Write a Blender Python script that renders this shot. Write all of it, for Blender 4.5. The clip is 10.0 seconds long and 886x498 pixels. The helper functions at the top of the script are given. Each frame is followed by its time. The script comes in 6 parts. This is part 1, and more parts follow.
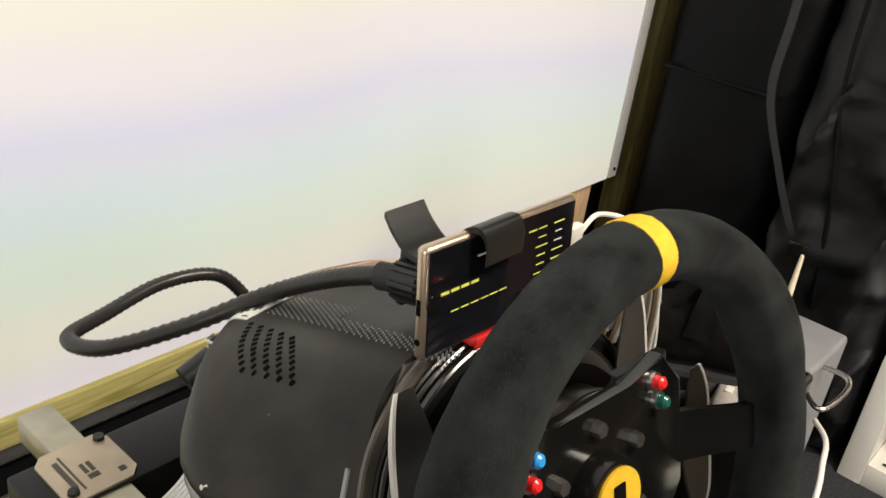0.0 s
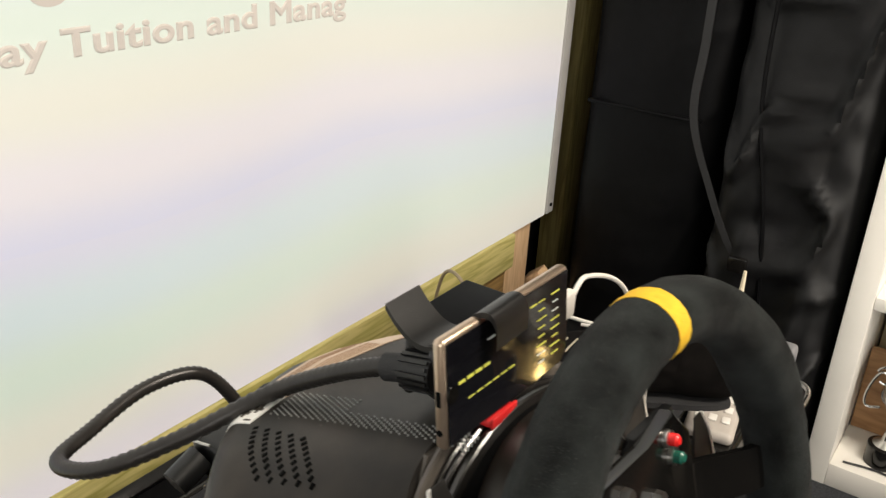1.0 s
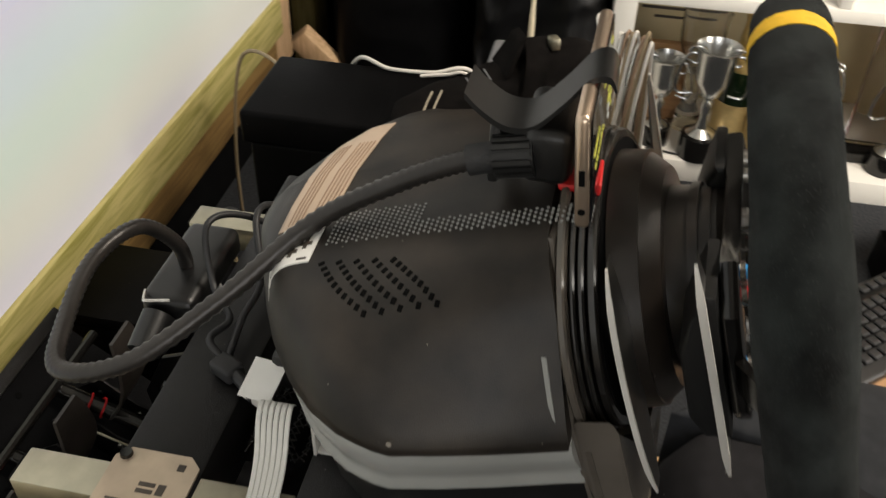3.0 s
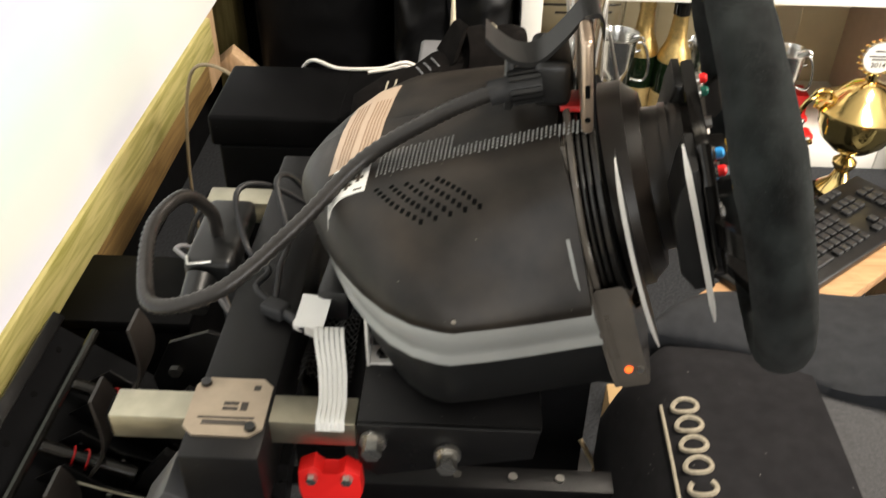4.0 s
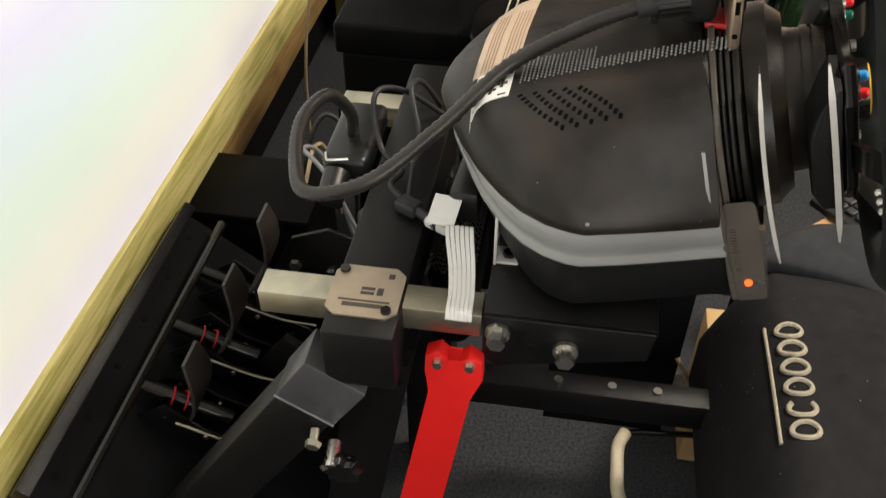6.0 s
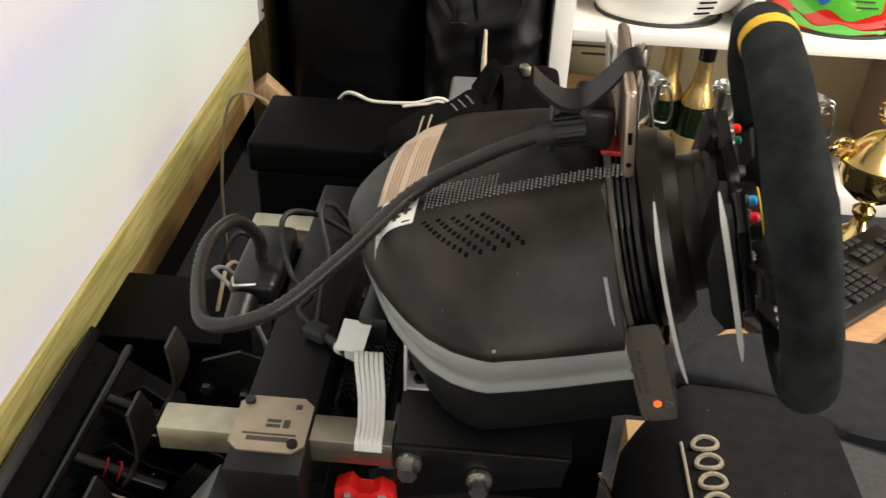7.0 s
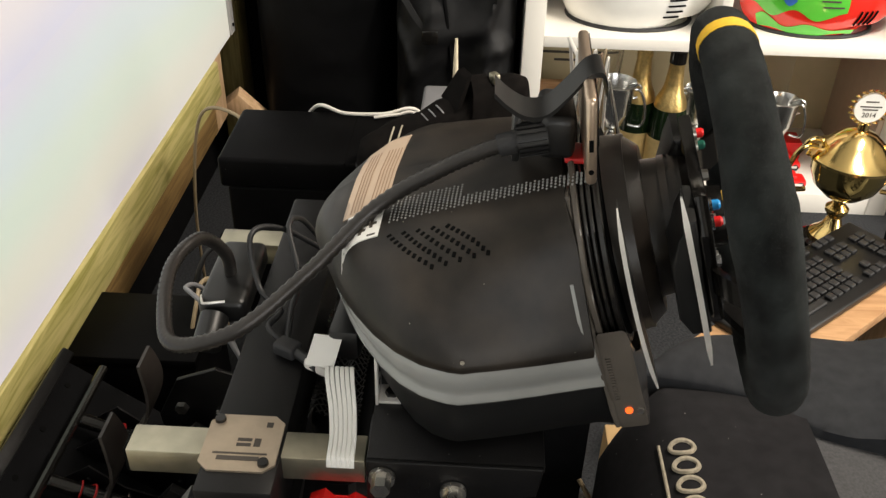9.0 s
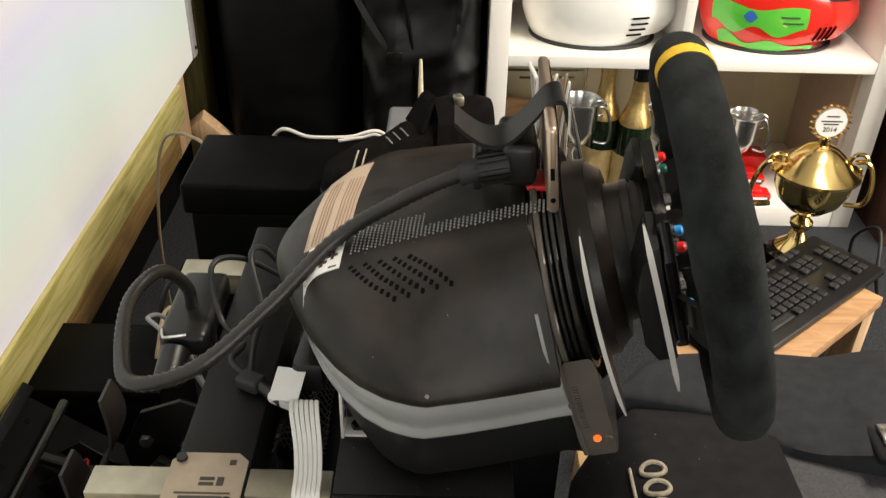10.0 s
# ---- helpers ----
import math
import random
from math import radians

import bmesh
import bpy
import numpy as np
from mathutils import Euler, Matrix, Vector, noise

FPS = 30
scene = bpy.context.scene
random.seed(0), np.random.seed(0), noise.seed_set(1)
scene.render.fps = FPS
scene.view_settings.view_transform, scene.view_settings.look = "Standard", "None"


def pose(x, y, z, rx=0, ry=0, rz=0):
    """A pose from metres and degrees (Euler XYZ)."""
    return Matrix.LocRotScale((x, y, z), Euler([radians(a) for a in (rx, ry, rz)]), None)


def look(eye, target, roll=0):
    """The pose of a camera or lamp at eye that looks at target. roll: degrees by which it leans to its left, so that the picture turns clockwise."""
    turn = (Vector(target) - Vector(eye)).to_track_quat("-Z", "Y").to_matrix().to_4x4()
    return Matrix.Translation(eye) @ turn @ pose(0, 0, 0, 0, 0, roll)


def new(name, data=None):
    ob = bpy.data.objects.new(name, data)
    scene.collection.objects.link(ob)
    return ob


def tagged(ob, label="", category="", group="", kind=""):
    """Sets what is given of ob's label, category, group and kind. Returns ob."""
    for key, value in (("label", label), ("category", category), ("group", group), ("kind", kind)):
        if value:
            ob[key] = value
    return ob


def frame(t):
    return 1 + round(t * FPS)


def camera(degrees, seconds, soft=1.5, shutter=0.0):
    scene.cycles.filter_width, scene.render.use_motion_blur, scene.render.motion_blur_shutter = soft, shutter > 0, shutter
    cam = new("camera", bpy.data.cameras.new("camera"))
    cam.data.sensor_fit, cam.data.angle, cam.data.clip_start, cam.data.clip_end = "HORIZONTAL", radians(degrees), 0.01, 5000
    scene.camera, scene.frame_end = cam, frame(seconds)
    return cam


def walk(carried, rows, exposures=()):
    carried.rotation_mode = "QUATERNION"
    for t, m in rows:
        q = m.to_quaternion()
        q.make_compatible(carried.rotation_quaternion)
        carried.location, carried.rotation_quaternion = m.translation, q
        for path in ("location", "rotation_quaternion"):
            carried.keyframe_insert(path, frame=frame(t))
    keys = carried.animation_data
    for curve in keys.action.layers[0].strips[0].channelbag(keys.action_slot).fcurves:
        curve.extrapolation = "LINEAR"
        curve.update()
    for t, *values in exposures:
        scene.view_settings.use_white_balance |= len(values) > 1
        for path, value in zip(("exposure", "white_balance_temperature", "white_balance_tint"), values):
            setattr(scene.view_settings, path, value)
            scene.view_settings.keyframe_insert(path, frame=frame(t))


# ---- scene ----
cam = camera(53.0, 10.0, soft=1.35, shutter=0.45)
PATH = [
    (0, 0.110, 0.102, 1.069, 62.79, -7.03, -48.02),
    (0.5, 0.105, 0.108, 1.087, 63.70, -4.43, -51.42),
    (1, 0.088, 0.138, 1.092, 65.89, -3.11, -55.06),
    (1.5, 0.077, 0.212, 1.076, 65.55, -2.60, -56.46),
    (2, 0.091, 0.329, 1.057, 61.78, -2.68, -66.13),
    (2.5, 0.084, 0.339, 1.064, 57.01, -1.54, -72.04),
    (2.7, 0.077, 0.335, 1.069, 52.70, -1.14, -74.33),
    (3.8, -0.074, 0.406, 1.096, 52.83, -0.96, -87.46),
    (4, -0.095, 0.412, 1.096, 52.63, -0.43, -87.32),
    (4.5, -0.122, 0.430, 1.097, 44.62, -0.91, -84.02),
    (5, -0.137, 0.443, 1.105, 45.69, -0.05, -80.88),
    (6.3, -0.140, 0.447, 1.107, 50.02, -0.12, -81.37),
    (6.5, -0.133, 0.444, 1.111, 53.09, -1.09, -82.56),
    (7, -0.121, 0.433, 1.115, 54.57, -1.83, -85.36),
    (7.5, -0.113, 0.418, 1.118, 54.77, -1.66, -87.67),
    (8, -0.116, 0.420, 1.113, 54.80, -1.51, -87.31),
    (8.5, -0.115, 0.420, 1.113, 54.99, -1.60, -87.16),
    (9, -0.116, 0.421, 1.116, 55.12, -1.10, -87.19),
    (9.5, -0.102, 0.414, 1.126, 56.96, -0.77, -89.26),
    (10, -0.103, 0.415, 1.120, 56.16, -1.17, -89.34),
]
EXPOSURES = [(0.0, 0.0), (1.0, -0.04), (1.5, -0.18), (2.0, -0.42), (2.7, -0.38), (3.8, 0.35), (4.5, 0.62), (5.2, 0.55), (6.4, 0.15), (7.2, 0.0), (10.0, 0.0)]
walk(cam, [(t, pose(x, y, z, rx, ry, rz)) for t, x, y, z, rx, ry, rz in PATH], EXPOSURES)

# ---- world and light ----
world = bpy.data.worlds.new("world")
scene.world = world
world.use_nodes = True
wn = world.node_tree
sky = wn.nodes.new("ShaderNodeTexSky")
sky.sky_type, sky.sun_disc = "NISHITA", False
sky.sun_elevation, sky.sun_rotation = radians(35), radians(200)
wn.links.new(sky.outputs[0], wn.nodes["Background"].inputs[0])
wn.nodes["Background"].inputs[1].default_value = 0.1


def area_lamp(name, eye, target, sx, sy, watts, colour):
    d = bpy.data.lights.new(name, "AREA")
    d.shape, d.size, d.size_y, d.energy, d.color = "RECTANGLE", sx, sy, watts, colour
    ob = new(name, d)
    ob.matrix_world = look(eye, target)
    return ob


# unseen fills added at left and back; overhead lamp placed by its highlights, no fixture
area_lamp("left_fill", (-1.70, -0.35, 1.35), (0.6, -0.2, 0.7), 1.3, 1.1, 17, (1.0, 0.96, 0.90))
area_lamp("back_fill", (0.25, -2.1, 1.15), (1.5, -0.1, 0.45), 0.8, 1.8, 66, (1.0, 0.94, 0.85))
area_lamp("overhead_light", (0.95, -0.55, 2.22), (1.10, -0.35, 0.0), 0.7, 0.25, 46, (1.0, 0.90, 0.77))

# ---- materials ----
def mat(name, colour, rough=0.5, metal=0.0, var=0.12, scale=25.0, bump=0.05, bscale=400.0, rvar=0.1, emit=0.0, coat=0.0, spec=0.5, sheen=0.0, rnd=0.0):
    m = bpy.data.materials.new(name)
    m.use_nodes = True
    nt = m.node_tree
    b = nt.nodes["Principled BSDF"]
    b.inputs["Metallic"].default_value = metal
    b.inputs["Specular IOR Level"].default_value = spec
    b.inputs["Coat Weight"].default_value = coat
    b.inputs["Sheen Weight"].default_value = sheen
    co = nt.nodes.new("ShaderNodeTexCoord")
    n1 = nt.nodes.new("ShaderNodeTexNoise")
    n1.inputs["Scale"].default_value, n1.inputs["Detail"].default_value = scale, 6.0
    nt.links.new(co.outputs["Object"], n1.inputs["Vector"])
    ramp = nt.nodes.new("ShaderNodeValToRGB")
    ramp.color_ramp.elements[0].position, ramp.color_ramp.elements[1].position = 0.3, 0.72
    lo = [max(0.0, c * (1 - var)) for c in colour] + [1]
    hi = [min(1.0, c * (1 + var)) for c in colour] + [1]
    ramp.color_ramp.elements[0].color, ramp.color_ramp.elements[1].color = lo, hi
    nt.links.new(n1.outputs["Fac"], ramp.inputs[0])
    base = ramp.outputs[0]
    if rnd:
        inf = nt.nodes.new("ShaderNodeObjectInfo")
        hsv = nt.nodes.new("ShaderNodeHueSaturation")
        mr = nt.nodes.new("ShaderNodeMapRange")
        mr.inputs["To Min"].default_value, mr.inputs["To Max"].default_value = 1 - rnd, 1 + rnd
        nt.links.new(inf.outputs["Random"], mr.inputs["Value"])
        nt.links.new(mr.outputs[0], hsv.inputs["Value"])
        nt.links.new(base, hsv.inputs["Color"])
        base = hsv.outputs[0]
    nt.links.new(base, b.inputs["Base Color"])
    n2 = nt.nodes.new("ShaderNodeTexNoise")
    n2.inputs["Scale"].default_value, n2.inputs["Detail"].default_value = scale * 0.35, 4.0
    nt.links.new(co.outputs["Object"], n2.inputs["Vector"])
    m2 = nt.nodes.new("ShaderNodeMapRange")
    m2.inputs["To Min"].default_value, m2.inputs["To Max"].default_value = max(0.02, rough - rvar), min(1.0, rough + rvar)
    nt.links.new(n2.outputs["Fac"], m2.inputs["Value"])
    nt.links.new(m2.outputs[0], b.inputs["Roughness"])
    if bump:
        n3 = nt.nodes.new("ShaderNodeTexNoise")
        n3.inputs["Scale"].default_value, n3.inputs["Detail"].default_value = bscale, 3.0
        nt.links.new(co.outputs["Object"], n3.inputs["Vector"])
        bp = nt.nodes.new("ShaderNodeBump")
        bp.inputs["Strength"].default_value, bp.inputs["Distance"].default_value = bump, 0.002
        nt.links.new(n3.outputs["Fac"], bp.inputs["Height"])
        nt.links.new(bp.outputs[0], b.inputs["Normal"])
    if emit:
        b.inputs["Emission Color"].default_value = (*colour, 1)
        b.inputs["Emission Strength"].default_value = emit
    return m


def wood_mat(name, light, dark, stretch, scale=9.0, rough=0.6):
    """Pine with long grain, knots and stains."""
    m = mat(name, light, rough, bump=0.15, bscale=90)
    nt = m.node_tree
    b = nt.nodes["Principled BSDF"]
    co = nt.nodes.new("ShaderNodeTexCoord")
    mp = nt.nodes.new("ShaderNodeMapping")
    mp.inputs["Scale"].default_value = stretch
    nt.links.new(co.outputs["Object"], mp.inputs[0])
    n = nt.nodes.new("ShaderNodeTexNoise")
    n.inputs["Scale"].default_value, n.inputs["Detail"].default_value, n.inputs["Distortion"].default_value = scale, 8.0, 1.2
    nt.links.new(mp.outputs[0], n.inputs["Vector"])
    r = nt.nodes.new("ShaderNodeValToRGB")
    r.color_ramp.elements[0].position, r.color_ramp.elements[1].position = 0.34, 0.62
    r.color_ramp.elements[0].color, r.color_ramp.elements[1].color = (*dark, 1), (*light, 1)
    nt.links.new(n.outputs["Fac"], r.inputs[0])
    v = nt.nodes.new("ShaderNodeTexVoronoi")
    v.inputs["Scale"].default_value = 5.0
    mp2 = nt.nodes.new("ShaderNodeMapping")
    mp2.inputs["Scale"].default_value = [1.0 if s > 1 else 0.55 for s in stretch]
    nt.links.new(co.outputs["Object"], mp2.inputs[0])
    nt.links.new(mp2.outputs[0], v.inputs["Vector"])
    k = nt.nodes.new("ShaderNodeValToRGB")
    k.color_ramp.elements[0].position, k.color_ramp.elements[1].position = 0.03, 0.09
    k.color_ramp.elements[0].color, k.color_ramp.elements[1].color = (0.25, 0.12, 0.05, 1), (1, 1, 1, 1)
    nt.links.new(v.outputs["Distance"], k.inputs[0])
    mx = nt.nodes.new("ShaderNodeMix")
    mx.data_type, mx.blend_type = "RGBA", "MULTIPLY"
    mx.inputs["Factor"].default_value = 1.0
    nt.links.new(r.outputs[0], mx.inputs["A"])
    nt.links.new(k.outputs[0], mx.inputs["B"])
    nt.links.new(mx.outputs["Result"], b.inputs["Base Color"])
    return m


M = {}
M["carpet"] = mat("carpet", (0.034, 0.036, 0.040), 0.95, var=0.5, scale=220, bump=0.9, bscale=380, spec=0.2)
M["wall_paint"] = mat("wall_paint", (0.55, 0.50, 0.42), 0.8, var=0.06, scale=6)
M["ceiling"] = mat("ceiling_paint", (0.75, 0.73, 0.68), 0.85, var=0.04, scale=5)
M["green_pine"] = wood_mat("treated_pine", (0.58, 0.50, 0.20), (0.33, 0.30, 0.075), (0.8, 9.0, 9.0))
M["brown_pine"] = wood_mat("brown_pine", (0.30, 0.185, 0.062), (0.17, 0.095, 0.028), (0.8, 9.0, 9.0))
M["pale_pine"] = wood_mat("pale_pine", (0.66, 0.45, 0.27), (0.50, 0.32, 0.17), (9.0, 9.0, 0.8))
M["board_wood"] = wood_mat("board_wood", (0.50, 0.29, 0.14), (0.36, 0.19, 0.085), (6.0, 1.0, 6.0))
M["dark_wood"] = wood_mat("dark_wood", (0.12, 0.05, 0.025), (0.06, 0.025, 0.012), (9.0, 9.0, 0.8))
M["white_laminate"] = mat("white_laminate", (0.80, 0.77, 0.71), 0.45, var=0.03, scale=8, bump=0.02)
M["shell"] = mat("matt_shell_plastic", (0.0165, 0.0132, 0.0102), 0.44, var=0.8, scale=26, bump=0.12, bscale=1500, rvar=0.26, spec=0.38)
M["black_plastic"] = mat("black_plastic", (0.007, 0.007, 0.007), 0.38, var=0.25, scale=30, bump=0.08, bscale=900)
M["gloss_black"] = mat("gloss_black_plastic", (0.006, 0.0055, 0.005), 0.14, var=0.2, scale=20, bump=0.0, rvar=0.06)
M["smoked"] = mat("smoked_front_plate", (0.095, 0.083, 0.070), 0.16, var=0.3, scale=14, bump=0.03, rvar=0.12)
M["grey_band"] = mat("grey_band_plastic", (0.27, 0.275, 0.265), 0.20, var=0.12, scale=12, bump=0.05, bscale=900)
# near black that paints the shade inside holes and gaps; also used for dark marks
M["void"] = mat("hole_and_mark_black", (0.002, 0.002, 0.002), 0.9, var=0.1, bump=0.0, spec=0.1)
M["suede"] = mat("black_suede", (0.0120, 0.0142, 0.0138), 0.95, var=0.95, scale=40, bump=0.6, bscale=2600, spec=0.12, sheen=0.05)
M["yellow"] = mat("yellow_stitch_band", (0.80, 0.48, 0.02), 0.7, var=0.1, scale=200, bump=0.5, bscale=1200)
M["steel"] = mat("brushed_steel", (0.62, 0.60, 0.56), 0.28, 1.0, var=0.1, scale=60, bump=0.05)
M["zinc"] = mat("zinc_plated_tube", (0.47, 0.44, 0.34), 0.40, 1.0, var=0.16, scale=40, bump=0.08, rvar=0.14)
M["powder"] = mat("black_powder_coat", (0.0055, 0.0052, 0.0054), 0.34, var=0.3, scale=30, bump=0.25, bscale=1400, rvar=0.14, spec=0.30)
M["red_steel"] = mat("red_powder_coat", (0.80, 0.014, 0.012), 0.42, var=0.06, scale=20, bump=0.1, bscale=900)
M["plaque"] = mat("engraved_plaque", (0.50, 0.41, 0.31), 0.38, 0.75, var=0.08, scale=70, bump=0.05)
M["plaque_ink"] = mat("plaque_engraving", (0.06, 0.05, 0.04), 0.6, var=0.1, bump=0)
M["beige"] = mat("beige_sticker", (0.50, 0.38, 0.28), 0.5, var=0.06, scale=30, bump=0.03)
M["beige_dark"] = mat("beige_sticker_print", (0.30, 0.20, 0.13), 0.55, var=0.05, bump=0)
M["paper"] = mat("white_paper", (0.80, 0.79, 0.75), 0.6, var=0.04, scale=30, bump=0.05)
M["rubber"] = mat("black_rubber", (0.018, 0.018, 0.019), 0.62, var=0.25, scale=60, bump=0.2, bscale=700)
M["goose"] = mat("gooseneck_metal", (0.030, 0.027, 0.025), 0.34, 0.3, var=0.2, scale=60, bump=0.1)
M["cable"] = mat("black_cable", (0.013, 0.013, 0.014), 0.5, var=0.2, bump=0.0)
M["cream_cable"] = mat("cream_cable", (0.30, 0.23, 0.14), 0.5, var=0.1, bump=0)
M["white_cable"] = mat("white_cable", (0.70, 0.67, 0.62), 0.45, var=0.05, bump=0)
M["phone_gold"] = mat("gold_aluminium", (0.63, 0.49, 0.37), 0.30, 0.9, var=0.05, bump=0.02)
M["phone_glass"] = mat("phone_glass", (0.006, 0.006, 0.008), 0.06, var=0.05, bump=0, rvar=0.02)
M["lcd_yellow"] = mat("screen_yellow_text", (0.62, 0.62, 0.10), 0.5, bump=0, emit=0.16)
M["lcd_white"] = mat("screen_white_text", (0.6, 0.62, 0.6), 0.5, bump=0, emit=0.15)
M["red_pad"] = mat("red_rubber_pad", (0.62, 0.02, 0.02), 0.4, var=0.1, bump=0.05)
M["red_btn"] = mat("red_button", (0.75, 0.02, 0.02), 0.25, var=0.05, bump=0)
M["blue_btn"] = mat("blue_button", (0.03, 0.30, 0.72), 0.25, var=0.05, bump=0)
M["green_btn"] = mat("green_button", (0.012, 0.10, 0.07), 0.25, var=0.05, bump=0)
M["led"] = mat("orange_led", (1.0, 0.13, 0.02), 0.3, bump=0, emit=1.3)
M["blue_led"] = mat("blue_led", (0.05, 0.10, 1.0), 0.3, bump=0, emit=5.0)
M["paddle_steel"] = mat("pale_paddle_metal", (0.86, 0.83, 0.78), 0.42, 0.45, var=0.06, scale=60, bump=0.04)
M["hub_plastic"] = mat("hub_plastic", (0.015, 0.0115, 0.009), 0.30, var=0.35, scale=30, bump=0.1, bscale=1200)
M["ring_gloss"] = mat("ring_gloss_plastic", (0.012, 0.011, 0.010), 0.2, var=0.3, scale=20, bump=0.0, spec=0.7)
M["paddle_dark"] = mat("dark_paddle_metal", (0.07, 0.067, 0.063), 0.38, 0.6, var=0.15, scale=60, bump=0.03)
M["boot_suede"] = mat("boot_suede", (0.0060, 0.0050, 0.0046), 0.95, var=0.5, scale=60, bump=0.6, bscale=1500, spec=0.08)
M["batten_pine"] = wood_mat("batten_pine", (0.40, 0.32, 0.12), (0.22, 0.17, 0.05), (9.0, 9.0, 0.8))
M["pedal_grey"] = mat("worn_pedal_metal", (0.030, 0.025, 0.022), 0.42, var=0.3, scale=40, bump=0.1)
M["red_dull"] = mat("dark_red_paint", (0.42, 0.010, 0.012), 0.4, var=0.1, bump=0)
M["seat_dark"] = mat("dark_seat_cloth", (0.0130, 0.0124, 0.0140), 0.92, var=0.25, scale=60, bump=0.25, bscale=2200, spec=0.25)
M["seat"] = mat("black_seat_cloth", (0.025, 0.0265, 0.030), 0.9, var=0.2, scale=60, bump=0.2, bscale=2200, spec=0.3)
M["seat_insert"] = mat("grey_seat_cloth", (0.075, 0.075, 0.078), 0.85, var=0.2, scale=300, bump=0.6, bscale=900, spec=0.3)
M["thread"] = mat("cream_embroidery", (0.42, 0.37, 0.28), 0.75, var=0.2, scale=300, bump=0.6, bscale=1400)
M["nylon"] = mat("black_nylon", (0.0018, 0.0018, 0.0022), 0.52, var=0.35, scale=50, bump=0.3, bscale=700, rvar=0.12, spec=0.13)
M["strap_web"] = mat("strap_webbing", (0.0065, 0.0065, 0.0072), 0.55, var=0.2, scale=200, bump=0.4, bscale=900)
M["jacket_nylon"] = mat("jacket_nylon", (0.0032, 0.0032, 0.0036), 0.48, var=0.35, scale=50, bump=0.3, bscale=700, rvar=0.12, spec=0.30)
M["board_black"] = mat("black_felt_board", (0.004, 0.004, 0.0045), 0.9, var=0.3, scale=30, bump=0.2, spec=0.1)
M["box_black"] = mat("black_card_box", (0.0024, 0.0023, 0.0025), 0.5, var=0.4, scale=18, bump=0.12, bscale=300, rvar=0.2, spec=0.06)
M["net_cord"] = mat("net_cord", (0.030, 0.029, 0.028), 0.35, var=0.3, scale=200, bump=0)
M["gold"] = mat("polished_gold", (0.86, 0.64, 0.26), 0.15, 1.0, var=0.08, scale=30, bump=0.02, rvar=0.05)
M["dark_gold"] = mat("tinted_gold_bowl", (0.56, 0.44, 0.17), 0.09, 1.0, var=0.1, scale=20, bump=0.02, rvar=0.04)
M["silver"] = mat("polished_silver", (0.62, 0.62, 0.60), 0.24, 1.0, var=0.08, scale=30, bump=0.02, rvar=0.06)
M["bottle"] = mat("green_bottle_glass", (0.006, 0.014, 0.005), 0.07, var=0.1, bump=0, rvar=0.03)
M["gold_foil"] = mat("gold_foil", (0.62, 0.44, 0.17), 0.33, 0.85, var=0.2, scale=120, bump=0.5, bscale=200)
M["gold_label"] = mat("gold_label", (0.58, 0.43, 0.19), 0.45, 0.4, var=0.12, scale=60, bump=0.05)
M["helmet_white"] = mat("white_helmet_shell", (0.80, 0.79, 0.75), 0.16, var=0.03, bump=0, rvar=0.05, coat=0.4)
M["helmet_red"] = mat("red_helmet_shell", (0.70, 0.025, 0.015), 0.14, var=0.05, bump=0, rvar=0.04, coat=0.5)
M["helmet_green"] = mat("green_helmet_paint", (0.10, 0.52, 0.05), 0.16, var=0.05, bump=0, rvar=0.04, coat=0.5)
M["visor"] = mat("smoked_visor", (0.03, 0.025, 0.022), 0.05, var=0.1, bump=0, rvar=0.02)
M["blue_paint"] = mat("blue_badge", (0.04, 0.13, 0.45), 0.2, bump=0)
M["key"] = mat("keycap", (0.016, 0.016, 0.017), 0.5, var=0.2, scale=80, bump=0.1, rnd=0.25)
M["key_print"] = mat("key_print", (0.45, 0.45, 0.45), 0.6, bump=0)
M["ivory_foam"] = mat("ivory_foam_grip", (0.66, 0.58, 0.42), 0.75, var=0.1, scale=80, bump=0.3, bscale=300)
M["clear"] = mat("clear_glass", (0.95, 0.95, 0.95), 0.03, var=0.0, bump=0, rvar=0.01)
M["clear"].node_tree.nodes["Principled BSDF"].inputs["Transmission Weight"].default_value = 1.0
M["card"] = mat("kraft_card", (0.52, 0.34, 0.16), 0.7, var=0.15, scale=12)
M["certificate"] = mat("cream_certificate", (0.55, 0.46, 0.28), 0.6, var=0.12, scale=10)
M["remote_grey"] = mat("grey_remote_plastic", (0.42, 0.38, 0.34), 0.5, var=0.08, bump=0.05)
M["cap_grey"] = mat("cap_grey_plastic", (0.060, 0.060, 0.064), 0.38, var=0.15, bump=0.05)
M["grey_plastic"] = mat("grey_plastic", (0.20, 0.20, 0.21), 0.45, var=0.1, bump=0.05)
M["red_cloth"] = mat("red_cloth", (0.60, 0.02, 0.02), 0.85, var=0.15, scale=120, bump=0.3, bscale=700)
M["mirror_rim"] = mat("painted_trim", (0.33, 0.32, 0.31), 0.5, var=0.06, bump=0.03)
# lettering is no lamp: emission stands in for the projector light on it
M["letter"] = mat("grey_lit_letter", (0.42, 0.38, 0.34), 0.7, var=0.05, bump=0, emit=0.62)


